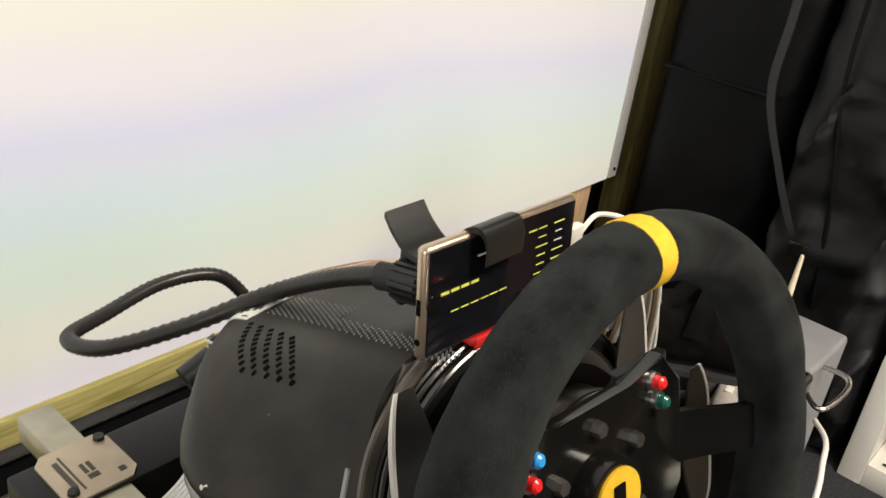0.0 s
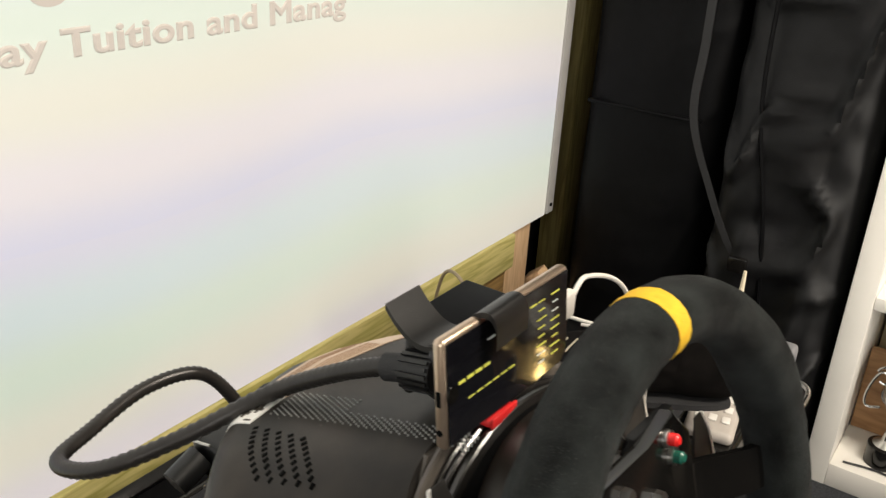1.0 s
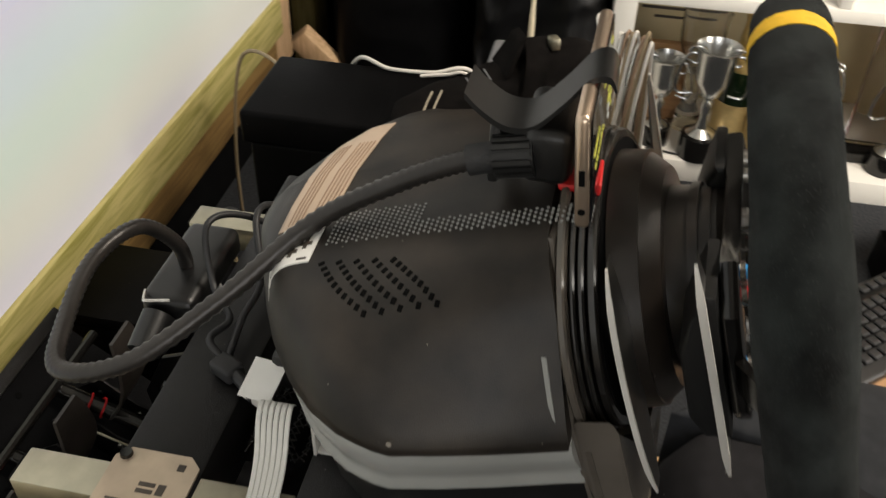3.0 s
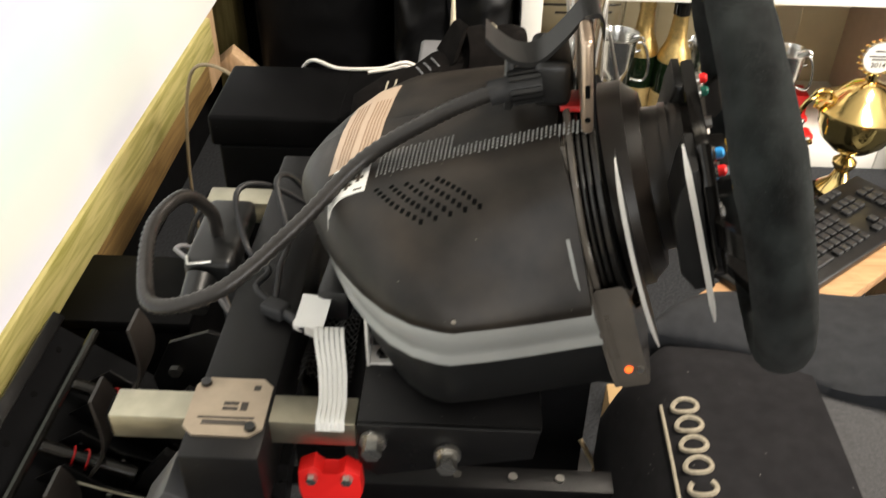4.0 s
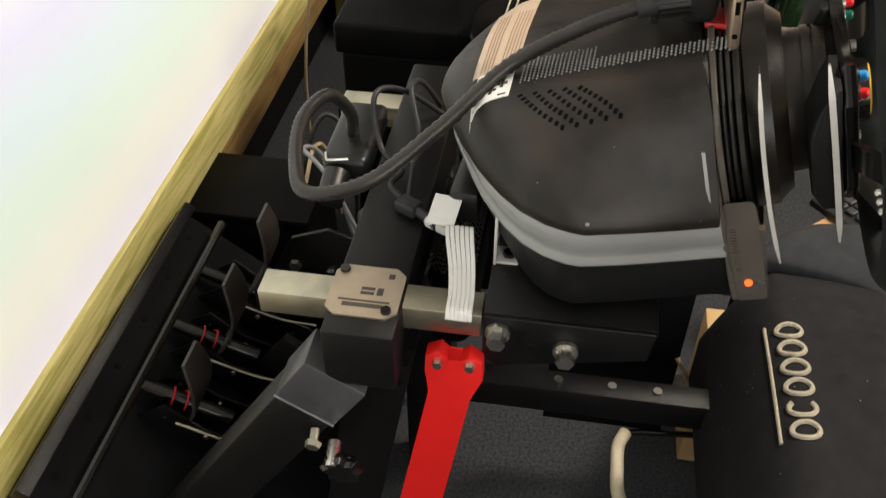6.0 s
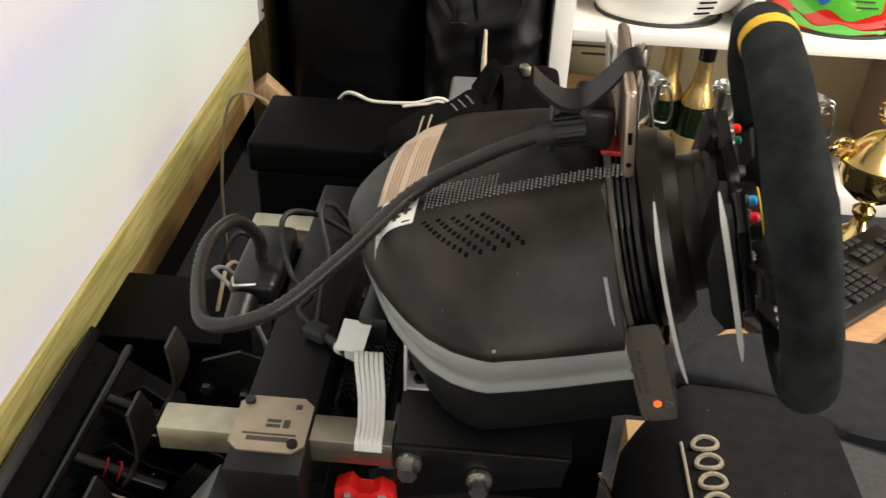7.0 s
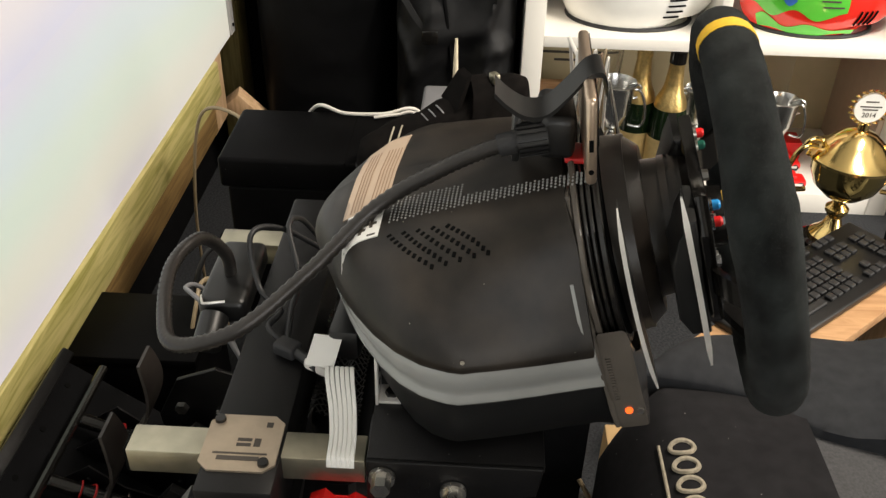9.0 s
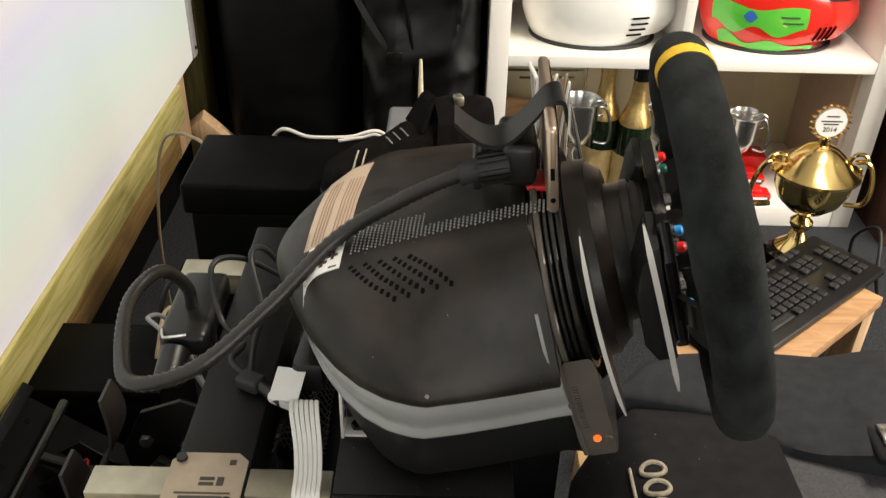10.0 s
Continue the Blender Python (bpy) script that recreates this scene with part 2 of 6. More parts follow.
def flecks(name, scale, size, colour):
    """Scattered dust and lint specks over a dark surface."""
    nt = M[name].node_tree
    b = nt.nodes["Principled BSDF"]
    was = b.inputs["Base Color"].links[0].from_socket
    co = nt.nodes.new("ShaderNodeTexCoord")
    v = nt.nodes.new("ShaderNodeTexVoronoi")
    v.inputs["Scale"].default_value = scale
    nt.links.new(co.outputs["Object"], v.inputs["Vector"])
    near = nt.nodes.new("ShaderNodeMath")
    near.operation, near.inputs[1].default_value = "LESS_THAN", size
    nt.links.new(v.outputs["Distance"], near.inputs[0])
    pick = nt.nodes.new("ShaderNodeMath")
    pick.operation, pick.inputs[1].default_value = "GREATER_THAN", 0.72
    sep = nt.nodes.new("ShaderNodeSeparateColor")
    nt.links.new(v.outputs["Color"], sep.inputs[0])
    nt.links.new(sep.outputs[0], pick.inputs[0])
    both = nt.nodes.new("ShaderNodeMath")
    both.operation = "MULTIPLY"
    nt.links.new(near.outputs[0], both.inputs[0])
    nt.links.new(pick.outputs[0], both.inputs[1])
    mx = nt.nodes.new("ShaderNodeMix")
    mx.data_type = "RGBA"
    nt.links.new(both.outputs[0], mx.inputs["Factor"])
    nt.links.new(was, mx.inputs["A"])
    mx.inputs["B"].default_value = (*colour, 1)
    nt.links.new(mx.outputs["Result"], b.inputs["Base Color"])


flecks("suede", 1100, 0.24, (0.040, 0.044, 0.042))
flecks("shell", 120, 0.055, (0.22, 0.20, 0.17))
flecks("seat_dark", 110, 0.06, (0.35, 0.34, 0.32))
flecks("powder", 130, 0.055, (0.20, 0.19, 0.18))
flecks("box_black", 120, 0.05, (0.10, 0.10, 0.10))

# projector light put into the screen's emission: soft pastel colour banding over white
scr = bpy.data.materials.new("projection_screen")
scr.use_nodes = True
nt = scr.node_tree
pb = nt.nodes["Principled BSDF"]
pb.inputs["Roughness"].default_value = 0.7
pb.inputs["Base Color"].default_value = (0.45, 0.45, 0.45, 1)
co = nt.nodes.new("ShaderNodeTexCoord")
sp = nt.nodes.new("ShaderNodeSeparateXYZ")
nt.links.new(co.outputs["Object"], sp.inputs[0])
wob = nt.nodes.new("ShaderNodeTexNoise")
wob.inputs["Scale"].default_value, wob.inputs["Detail"].default_value = 1.3, 2.0
nt.links.new(co.outputs["Object"], wob.inputs["Vector"])
ad = nt.nodes.new("ShaderNodeMath")
ad.operation = "MULTIPLY_ADD"
nt.links.new(wob.outputs["Fac"], ad.inputs[0])
ad.inputs[1].default_value = 0.10
nt.links.new(sp.outputs["Z"], ad.inputs[2])
xs = nt.nodes.new("ShaderNodeMath")
xs.operation = "MULTIPLY_ADD"
xs.inputs[1].default_value = 0.05
nt.links.new(sp.outputs["X"], xs.inputs[0])
nt.links.new(ad.outputs[0], xs.inputs[2])
md = nt.nodes.new("ShaderNodeMath")
md.operation = "FRACT"
sc2 = nt.nodes.new("ShaderNodeMath")
sc2.operation = "MULTIPLY"
sc2.inputs[1].default_value = 2.6
nt.links.new(xs.outputs[0], sc2.inputs[0])
nt.links.new(sc2.outputs[0], md.inputs[0])
rp = nt.nodes.new("ShaderNodeValToRGB")
rp.color_ramp.interpolation = "EASE"
rp.color_ramp.elements[0].position, rp.color_ramp.elements[0].color = 0.0, (0.60, 0.61, 0.86, 1)
rp.color_ramp.elements[1].position, rp.color_ramp.elements[1].color = 1.0, (0.63, 0.63, 0.84, 1)
for p, c in ((0.20, (0.81, 0.73, 0.79)), (0.40, (0.83, 0.80, 0.62)), (0.62, (0.65, 0.82, 0.64)), (0.82, (0.58, 0.76, 0.78))):
    e = rp.color_ramp.elements.new(p)
    e.color = (*c, 1)
nt.links.new(md.outputs[0], rp.inputs[0])
nt.links.new(rp.outputs[0], pb.inputs["Emission Color"])
# hotspot falloff put into the emission: dimmer towards the right edge
fall = nt.nodes.new("ShaderNodeMapRange")
fall.inputs["From Min"].default_value, fall.inputs["From Max"].default_value = 0.55, 1.75
fall.inputs["To Min"].default_value, fall.inputs["To Max"].default_value = 0.52, 0.37
nt.links.new(sp.outputs["X"], fall.inputs["Value"])
nt.links.new(fall.outputs[0], pb.inputs["Emission Strength"])
M["screen"] = scr

# ---- building helpers ----
def B():
    return bmesh.new()


def box(bm, lo, hi, bev=0.0, seg=2, m=None):
    r = bmesh.ops.create_cube(bm, size=1.0)
    vs = r["verts"]
    c = [(a + b) / 2 for a, b in zip(lo, hi)]
    s = [abs(b - a) for a, b in zip(lo, hi)]
    for v in vs:
        v.co = Vector((v.co.x * s[0] + c[0], v.co.y * s[1] + c[1], v.co.z * s[2] + c[2]))
    if bev:
        es = list({e for v in vs for e in v.link_edges})
        out = bmesh.ops.bevel(bm, geom=es, offset=bev, segments=seg, affect="EDGES", clamp_overlap=True, profile=0.5)
        vs = list({v for f in out["faces"] for v in f.verts} | {v for v in vs if v.is_valid})
    if m is not None:
        bmesh.ops.transform(bm, matrix=m, verts=vs)
    return vs


def loft(bm, rings, closed=True, caps=True):
    rows = [[bm.verts.new(p) for p in ring] for ring in rings]
    n = len(rows[0])
    for a, b in zip(rows, rows[1:]):
        for i in range(n if closed else n - 1):
            j = (i + 1) % n
            bm.faces.new((a[i], a[j], b[j], b[i]))
    if caps and closed:
        bm.faces.new(rows[0][::-1])
        bm.faces.new(rows[-1])
    return [v for r in rows for v in r]


def axes(d):
    d = Vector(d).normalized()
    u = d.cross(Vector((0, 0, 1)))
    if u.length < 1e-3:
        u = d.cross(Vector((1, 0, 0)))
    u.normalize()
    return u, d.cross(u).normalized()


def cyl(bm, p0, p1, r0, r1=None, seg=20, caps=True):
    r1 = r0 if r1 is None else r1
    u, v = axes(Vector(p1) - Vector(p0))
    rings = []
    for p, r in ((p0, r0), (p1, r1)):
        rings.append([Vector(p) + (u * math.cos(2 * math.pi * i / seg) + v * math.sin(2 * math.pi * i / seg)) * r for i in range(seg)])
    return loft(bm, rings, True, caps)


def spline(pts, n=8):
    P = [Vector(p) for p in pts]
    P = [2 * P[0] - P[1]] + P + [2 * P[-1] - P[-2]]
    out = []
    for i in range(1, len(P) - 2):
        for k in range(n):
            t = k / n
            a, b, c, d = P[i - 1:i + 3]
            out.append(0.5 * ((2 * b) + (c - a) * t + (2 * a - 5 * b + 4 * c - d) * t * t + (3 * b - a - 3 * c + d) * t ** 3))
    out.append(P[-2])
    return out


def tube(bm, pts, r, seg=10, n=8, ribs=0.0, smooth=True):
    P = spline(pts, n) if smooth else [Vector(p) for p in pts]
    u, v = axes(P[1] - P[0])
    rings = []
    for i, p in enumerate(P):
        d = (P[min(i + 1, len(P) - 1)] - P[max(i - 1, 0)]).normalized()
        u = (u - d * u.dot(d)).normalized()
        v = d.cross(u)
        rr = r * (1 - ribs * (i % 2))
        rings.append([p + (u * math.cos(2 * math.pi * k / seg) + v * math.sin(2 * math.pi * k / seg)) * rr for k in range(seg)])
    return loft(bm, rings)


def lathe(bm, prof, c, seg=28, sy=1.0):
    rings = [[Vector((c[0] + r * math.cos(2 * math.pi * i / seg), c[1] + sy * r * math.sin(2 * math.pi * i / seg), c[2] + z)) for i in range(seg)] for r, z in prof]
    return loft(bm, rings)


def slab(bm, outline, y0, y1, bev=0.0, m=None):
    """A plate: outline in (x, z), thickness along y."""
    vs = loft(bm, [[(x, y0, z) for x, z in outline], [(x, y1, z) for x, z in outline]])
    if bev:
        es = [e for e in {e for v in vs for e in v.link_edges} if abs(e.verts[0].co.y - e.verts[1].co.y) < 1e-6]
        out = bmesh.ops.bevel(bm, geom=es, offset=bev, segments=2, affect="EDGES", profile=0.5)
        vs = list({v for f in out["faces"] for v in f.verts} | {v for v in vs if v.is_valid})
    if m is not None:
        bmesh.ops.transform(bm, matrix=m, verts=vs)
    return vs


def thing(name, label, category, at=(0, 0, 0), group="", kind=""):
    e = new(name)
    e.empty_display_size = 0.02
    e.location = at
    return tagged(e, label, category, group, kind)


def part(name, bm, material, parent=None, label="", angle=35, m=None):
    if m is not None:
        bm.transform(m)
    bmesh.ops.recalc_face_normals(bm, faces=bm.faces[:])
    me = bpy.data.meshes.new(name)
    bm.to_mesh(me)
    bm.free()
    me.materials.append(material if not isinstance(material, str) else M[material])
    me.polygons.foreach_set("use_smooth", [True] * len(me.polygons))
    me.set_sharp_from_angle(angle=radians(angle))
    ob = new(name, me)
    if parent is not None:
        ob.parent = parent
        w = Matrix.Translation(parent.location) if parent.type == "EMPTY" else Matrix.Identity(4)
        ob.matrix_parent_inverse = w.inverted()
    if label:
        ob["label"] = label
    return ob


def single(name, bm, material, label, category, group="", kind="", angle=35):
    return tagged(part(name, bm, material, None, "", angle), label, category, group, kind)


def one_box(lo, hi, bev=0.0, m=None, seg=2):
    bm = B()
    box(bm, lo, hi, bev, seg, m)
    return bm

# ---- structure ----
single("floor", one_box((-1.9, -2.3, -0.05), (2.2, 1.2, 0.0)), "carpet", "dark charcoal cord carpet on the floor", "floor", kind="structure")
single("ceiling", one_box((-1.9, -2.3, 2.3), (2.2, 1.2, 2.35)), "ceiling", "plain painted ceiling", "ceiling", kind="structure")
single("wall_front", one_box((-1.9, 1.06, 0.0), (2.2, 1.2, 2.3)), "board_black", "black lined wall behind the projection screen", "wall", kind="structure")
single("wall_right", one_box((2.06, -2.3, 0.0), (2.2, 1.06, 2.3)), "board_black", "black lined side wall", "wall", kind="structure")
# walls out of view; their openings are added to go with the fill lamps
bm = B()
for lo, hi in (((-1.9, -2.3, 0), (-1.78, -1.1, 2.3)), ((-1.9, 0.4, 0), (-1.78, 1.06, 2.3)), ((-1.9, -1.1, 0), (-1.78, 0.4, 0.75)), ((-1.9, -1.1, 1.95), (-1.78, 0.4, 2.3))):
    box(bm, lo, hi)
single("wall_left", bm, "wall_paint", "unseen painted side wall with an opening added behind the left fill", "wall", kind="structure")
bm = B()
for lo, hi in (((-1.78, -2.3, 0), (-0.2, -2.18, 2.3)), ((0.7, -2.3, 0), (2.06, -2.18, 2.3)), ((-0.2, -2.3, 2.1), (0.7, -2.18, 2.3))):
    box(bm, lo, hi)
single("wall_back", bm, "wall_paint", "unseen painted back wall with an opening added behind the back fill", "wall", kind="structure")

# ---- projection screen and its timber ----
screen = thing("projection_screen", "large white projection screen lit in pale pastel bands", "screen", (0.3, 0.98, 0.37))
part("panel", one_box((-1.3, 0.969, 0.370), (1.738, 0.985, 2.05)), "screen", screen, "white panel with soft pastel light")
part("edge_trim", one_box((1.738, 0.964, 0.372), (1.768, 0.992, 2.05), 0.002), "mirror_rim", screen, "pale grey edge trim")
bm = B()
cyl(bm, (1.753, 0.9645, 0.392), (1.753, 0.9615, 0.392), 0.004, seg=12)
part("screw", bm, "void", screen, "dark screw head")
fc = bpy.data.curves.new("lettering", "FONT")
fc.body, fc.size, fc.extrude, fc.bevel_depth = "kday Tuition and Manag", 0.0400, 0.0002, 0.0015
fc.bevel_resolution = 0
fc.space_character = 1.06
tmp = new("lettering", fc)
dg = bpy.context.evaluated_depsgraph_get()
word_mesh = bpy.data.meshes.new_from_object(tmp.evaluated_get(dg))
bpy.data.objects.remove(tmp)
WM = Matrix.Translation((0.492, 0.9685, 0.8785)) @ Matrix.Rotation(radians(90), 4, "X") @ Matrix.Diagonal((1.38, 1.0, 1.0, 1.0))
src = B()
src.from_mesh(word_mesh)
src.verts.ensure_lookup_table()
seen, pieces = set(), []
for v in src.verts:
    if v in seen:
        continue
    stack, grp = [v], []
    seen.add(v)
    while stack:
        a = stack.pop()
        grp.append(a)
        for e in a.link_edges:
            o = e.other_vert(a)
            if o not in seen:
                seen.add(o)
                stack.append(o)
    pieces.append((min(p.co.x for p in grp), max(p.co.x for p in grp), grp))
pieces.sort(key=lambda p: p[0])
groups_of = []
for x0, x1, grp in pieces:
    if groups_of and x0 < groups_of[-1][1] - 0.0005:
        groups_of[-1][1] = max(groups_of[-1][1], x1)
        groups_of[-1][2].extend(grp)
    else:
        groups_of.append([x0, x1, list(grp)])
for x0, x1, grp in groups_of:
    bm = B()
    at = {v: bm.verts.new(v.co) for v in grp}
    for f in {f for v in grp for f in v.link_faces}:
        bm.faces.new([at[v] for v in f.verts])
    part("letter", bm, "letter", screen, "bold grey letter that glows with the screen", m=WM)
src.free()
bm = B()
ring = [(0.61 + 0.024 * math.cos(a), 0.948 + 0.018 * math.sin(a)) for a in [2 * math.pi * i / 24 for i in range(24)]]
slab(bm, ring, 0.9682, 0.9692)
part("emblem", bm, "letter", screen, "plain grey oval emblem")

single("timber_rail", one_box((-1.3, 0.962, 0.292), (1.605, 1.045, 0.3685), 0.003), "green_pine", "rough greenish treated pine rail under the screen", "timber rail", kind="structure")
single("timber_rail", one_box((-1.3, 0.980, 0.205), (1.605, 1.05, 0.2905), 0.003), "brown_pine", "darker brown timber rail below the pine rail", "timber rail", kind="structure")
single("timber_post", one_box((1.6075, 0.988, 0.190), (1.715, 1.0595, 0.42), 0.003), "pale_pine", "pale planed pine post in the corner", "timber post", kind="structure")
bm = B()
box(bm, (-0.02, -0.025, 0.0), (0.02, 0.025, 0.34), 0.003, m=Matrix.Translation((1.745, 0.985, 0.222)) @ Matrix.Rotation(radians(140), 4, "X") @ Matrix.Rotation(radians(10), 4, "Y"))
single("timber_brace", bm, "pale_pine", "pale pine diagonal brace fixed to the corner post", "timber brace", kind="structure")
single("wall_batten", one_box((1.860, 0.985, 0.0), (1.950, 1.040, 2.1), 0.003), "batten_pine", "upright treated pine batten beside the screen", "timber batten", kind="structure")

# ---- black clothes bags ----
def bag(name, label, y0, y1, x0, z0, z1, seed, puff, fold=1.0, cloth="nylon"):
    """A hanging cloth bag: a closed, softly folded cushion with creases."""
    bm = B()
    nu, nv = 72, 150
    rows = []
    for j in range(nv + 1):
        v = j / nv
        ring = []
        for i in range(nu):
            a = 2 * math.pi * i / nu
            cx, cy = math.cos(a), math.sin(a)
            e = 0.45
            yy = math.copysign(abs(cy) ** e, cy) * (y1 - y0) / 2
            xx = math.copysign(abs(cx) ** 0.7, cx) * puff
            end = min(1.0, 7 * v + 0.55, 7 * (1 - v) + 0.55)
            z = z0 + (z1 - z0) * v
            f1 = noise.noise(Vector((yy * 4 + seed, z * 2.2 + yy * 3, seed))) * 0.022 * fold
            d = noise.noise(Vector((yy * 6 - z * 4.5 + seed, z * 5 + yy * 9, seed * 2)))
            f2 = (max(0.0, 1 - abs(d) * 5.0) ** 1.5) * -0.011 * fold + noise.noise(Vector((yy * 30, z * 22 + seed, 4.0))) * 0.002 * fold
            ring.append((x0 + xx * end + (f1 + f2) * (1 if cx < 0 else 0.2), (y0 + y1) / 2 + yy * (0.9 + 0.1 * end) + 0.3 * f1, z))
        rows.append(ring)
    loft(bm, rows)
    e = thing(name, label, "bag", (x0, (y0 + y1) / 2, z0), group="black bags hung on the wall")
    part("cover", bm, cloth, e, angle=80)
    return e


b1 = bag("garment_bag", "smooth black nylon garment bag standing in the corner", 0.615, 0.918, 1.83, 0.02, 2.0, 3.1, 0.085, 0.35)
bm = B()
box(bm, (1.738, 0.66, 0.640), (1.752, 0.90, 0.648), 0.003)
part("seam", bm, "nylon", b1, "raised black seam")
b2 = bag("garment_bag", "creased black nylon jacket bag hung on the wall", 0.345, 0.605, 1.80, 0.02, 2.0, 8.7, 0.10, 2.3, "jacket_nylon")
bm = B()
tube(bm, [(1.705, 0.545, 1.2), (1.70, 0.55, 0.9), (1.695, 0.54, 0.7), (1.69, 0.50, 0.52), (1.70, 0.47, 0.30)], 0.004, seg=6)
part("zip", bm, "nylon", b2, "dark zip line")
bm = B()
pts = [(1.715, 0.67, 0.98), (1.705, 0.665, 0.80), (1.695, 0.66, 0.66), (1.685, 0.60, 0.53), (1.68, 0.555, 0.45), (1.68, 0.525, 0.41)]
P = spline(pts, 8)
loft(bm, [[p + Vector(o) for o in ((0, -0.008, 0), (0, 0.008, 0.003), (0.003, 0.008, 0.003), (0.003, -0.008, 0))] for p in P])
part("strap", bm, "strap_web", b2, "slanting webbing strap")
bm = B()
box(bm, (1.668, 0.505, 0.395), (1.682, 0.540, 0.425), 0.003)
part("buckle", bm, "gloss_black", b2, "small dark buckle")

# ---- white bookcase ----
shelf = thing("bookcase", "white laminate bookcase with two open tiers", "bookcase", (1.88, -0.1, 0))
X0, X1 = 1.70, 2.05
part("side_panel", one_box((X0, 0.281, 0), (X1, 0.325, 1.15), 0.002), "white_laminate", shelf)
part("side_panel", one_box((X0, -0.555, 0), (X1, -0.508, 1.15), 0.002), "white_laminate", shelf)
part("shelf_board", one_box((X0 + 0.001, -0.5075, 0.387), (X1, 0.2805, 0.412), 0.0015), "white_laminate", shelf)
part("bottom_board", one_box((X0 + 0.001, -0.5075, 0.0), (X1, 0.2805, 0.05), 0.0015), "white_laminate", shelf)
part("top_board", one_box((X0 - 0.002, -0.56, 1.151), (X1, 0.33, 1.195), 0.002), "white_laminate", shelf)
part("divider", one_box((X0 + 0.002, -0.101, 0.4125), (X1, -0.079, 0.78), 0.0015), "white_laminate", shelf)
part("shelf_board", one_box((X0 + 0.001, -0.5075, 0.7805), (X1, 0.2805, 0.805), 0.0015), "white_laminate", shelf)
part("back_panel", one_box((X1 - 0.006, -0.5075, 0.0505), (X1, 0.2805, 0.3865)), "certificate", shelf, "yellowish wood board behind the lower tier")
part("back_panel", one_box((X1 - 0.006, -0.5075, 0.4125), (X1, 0.2805, 0.78)), "white_laminate", shelf)
# shade on the inner side wall, put in as a beige sheet
part("shaded_side", one_box((1.75, -0.507, 0.0505), (2.043, -0.495, 0.3865)), "beige", shelf, "beige sheet painting the inner side wall as shaded")
single("door_frame", one_box((1.62, -0.70, 0.0), (2.05, -0.60, 2.1), 0.004), "dark_wood", "dark red-brown stained wooden frame beside the bookcase", "frame", kind="structure")

SWAP = Matrix(((0, 1, 0, 0), (1, 0, 0, 0), (0, 0, 1, 0), (0, 0, 0, 1)))

# ---- sim rig: wheel frame and base frame ----
HUB = (0.465, 0.2106, 0.7589)
YAW, TILTW = -4.64, -18.2
W = Matrix.Translation(HUB) @ Matrix.Rotation(radians(YAW), 4, "Z") @ Matrix.Rotation(radians(TILTW), 4, "X")
# the rim sits a little nearer on its quick release than the column's axis
RIM = Matrix.Translation((HUB[0] - 0.021, HUB[1] + 0.0100, HUB[2] + 0.012)) @ Matrix.Rotation(radians(YAW), 4, "Z") @ Matrix.Rotation(radians(TILTW + 1.5), 4, "X")
BASE = Matrix.Translation((HUB[0], HUB[1], 0)) @ Matrix.Rotation(radians(YAW), 4, "Z")

# ---- steering wheel ----
wheel = thing("steering_wheel", "black suede steering wheel with a yellow top band", "steering wheel", HUB)
RM, RT = 0.1312, 0.0170


def rim_piece(a0, a1, n, grow=0.0, lumps=True):
    bm = B()
    rings = []
    for i in range(n + 1):
        a = a0 + (a1 - a0) * i / n
        c, s = math.cos(a), math.sin(a)
        t = 0.0
        if lumps:
            t = 0.0022 * math.exp(-((math.degrees(a) % 360 - 30) / 14) ** 2) + 0.0022 * math.exp(-((math.degrees(a) % 360 - 150) / 14) ** 2)
        ring = []
        for k in range(22):
            p = 2 * math.pi * k / 22
            r = RT + grow + t
            w = 0.0006 * noise.noise(Vector((c * 30, s * 30, math.sin(p) * 4 + 2)))
            rad = RM + (r + w) * math.cos(p)
            ring.append((rad * c, (0.019 + grow + t + w) * math.sin(p), rad * s))
        rings.append(ring)
    loft(bm, rings)
    return bm


part("rim", rim_piece(radians(93.6), radians(448.8), 120), "suede", wheel, "worn black suede rim", m=RIM, angle=60)
part("marker_band", rim_piece(radians(88.6), radians(93.8), 5, 0.0004, False), "yellow", wheel, "yellow centre band", m=RIM, angle=60)
# hub plate with three dished spokes
outl = [(-0.078, 0.036), (-0.060, 0.056), (-0.030, 0.046), (0.030, 0.046), (0.060, 0.056), (0.078, 0.036),
        (0.078, -0.026), (0.062, -0.048), (0.026, -0.062), (-0.026, -0.062), (-0.062, -0.048), (-0.078, -0.026)]
bm = B()
slab(bm, outl, 0.027, 0.036, 0.002)
part("hub_plate", bm, "gloss_black", wheel, "black spoke plate", m=RIM)


def spoke(angle, w0, w1, r0):
    bm = B()
    rings = []
    for i in range(9):
        t = i / 8
        r = r0 + (0.120 - r0) * t
        y = 0.031 - 0.027 * (t * t * (3 - 2 * t))
        w = w0 + (w1 - w0) * t
        rings.append([(r, y - 0.003, -w), (r, y - 0.003, w), (r, y + 0.003, w), (r, y + 0.003, -w)])
    loft(bm, rings)
    part("spoke", bm, "gloss_black", wheel, "glossy black dished spoke", m=RIM @ Matrix.Rotation(radians(angle), 4, "Y"))


spoke(0, 0.016, 0.013, 0.070)
spoke(180, 0.010, 0.010, 0.070)
spoke(90, 0.024, 0.022, 0.055)
for k in range(3):
    bm = B()
    cyl(bm, (-0.012 + 0.012 * k, 0.010, -0.103), (-0.012 + 0.012 * k, 0.004, -0.103), 0.0032, 0.0028, 10)
    part("spoke_screw", bm, "steel", wheel, "small bright screw", m=RIM)
WF = RIM @ Matrix.Translation((0, 0.011, 0))
bm = B()
cyl(bm, (0, 0.016, 0), (0, 0.004, 0), 0.024, 0.022, 32)
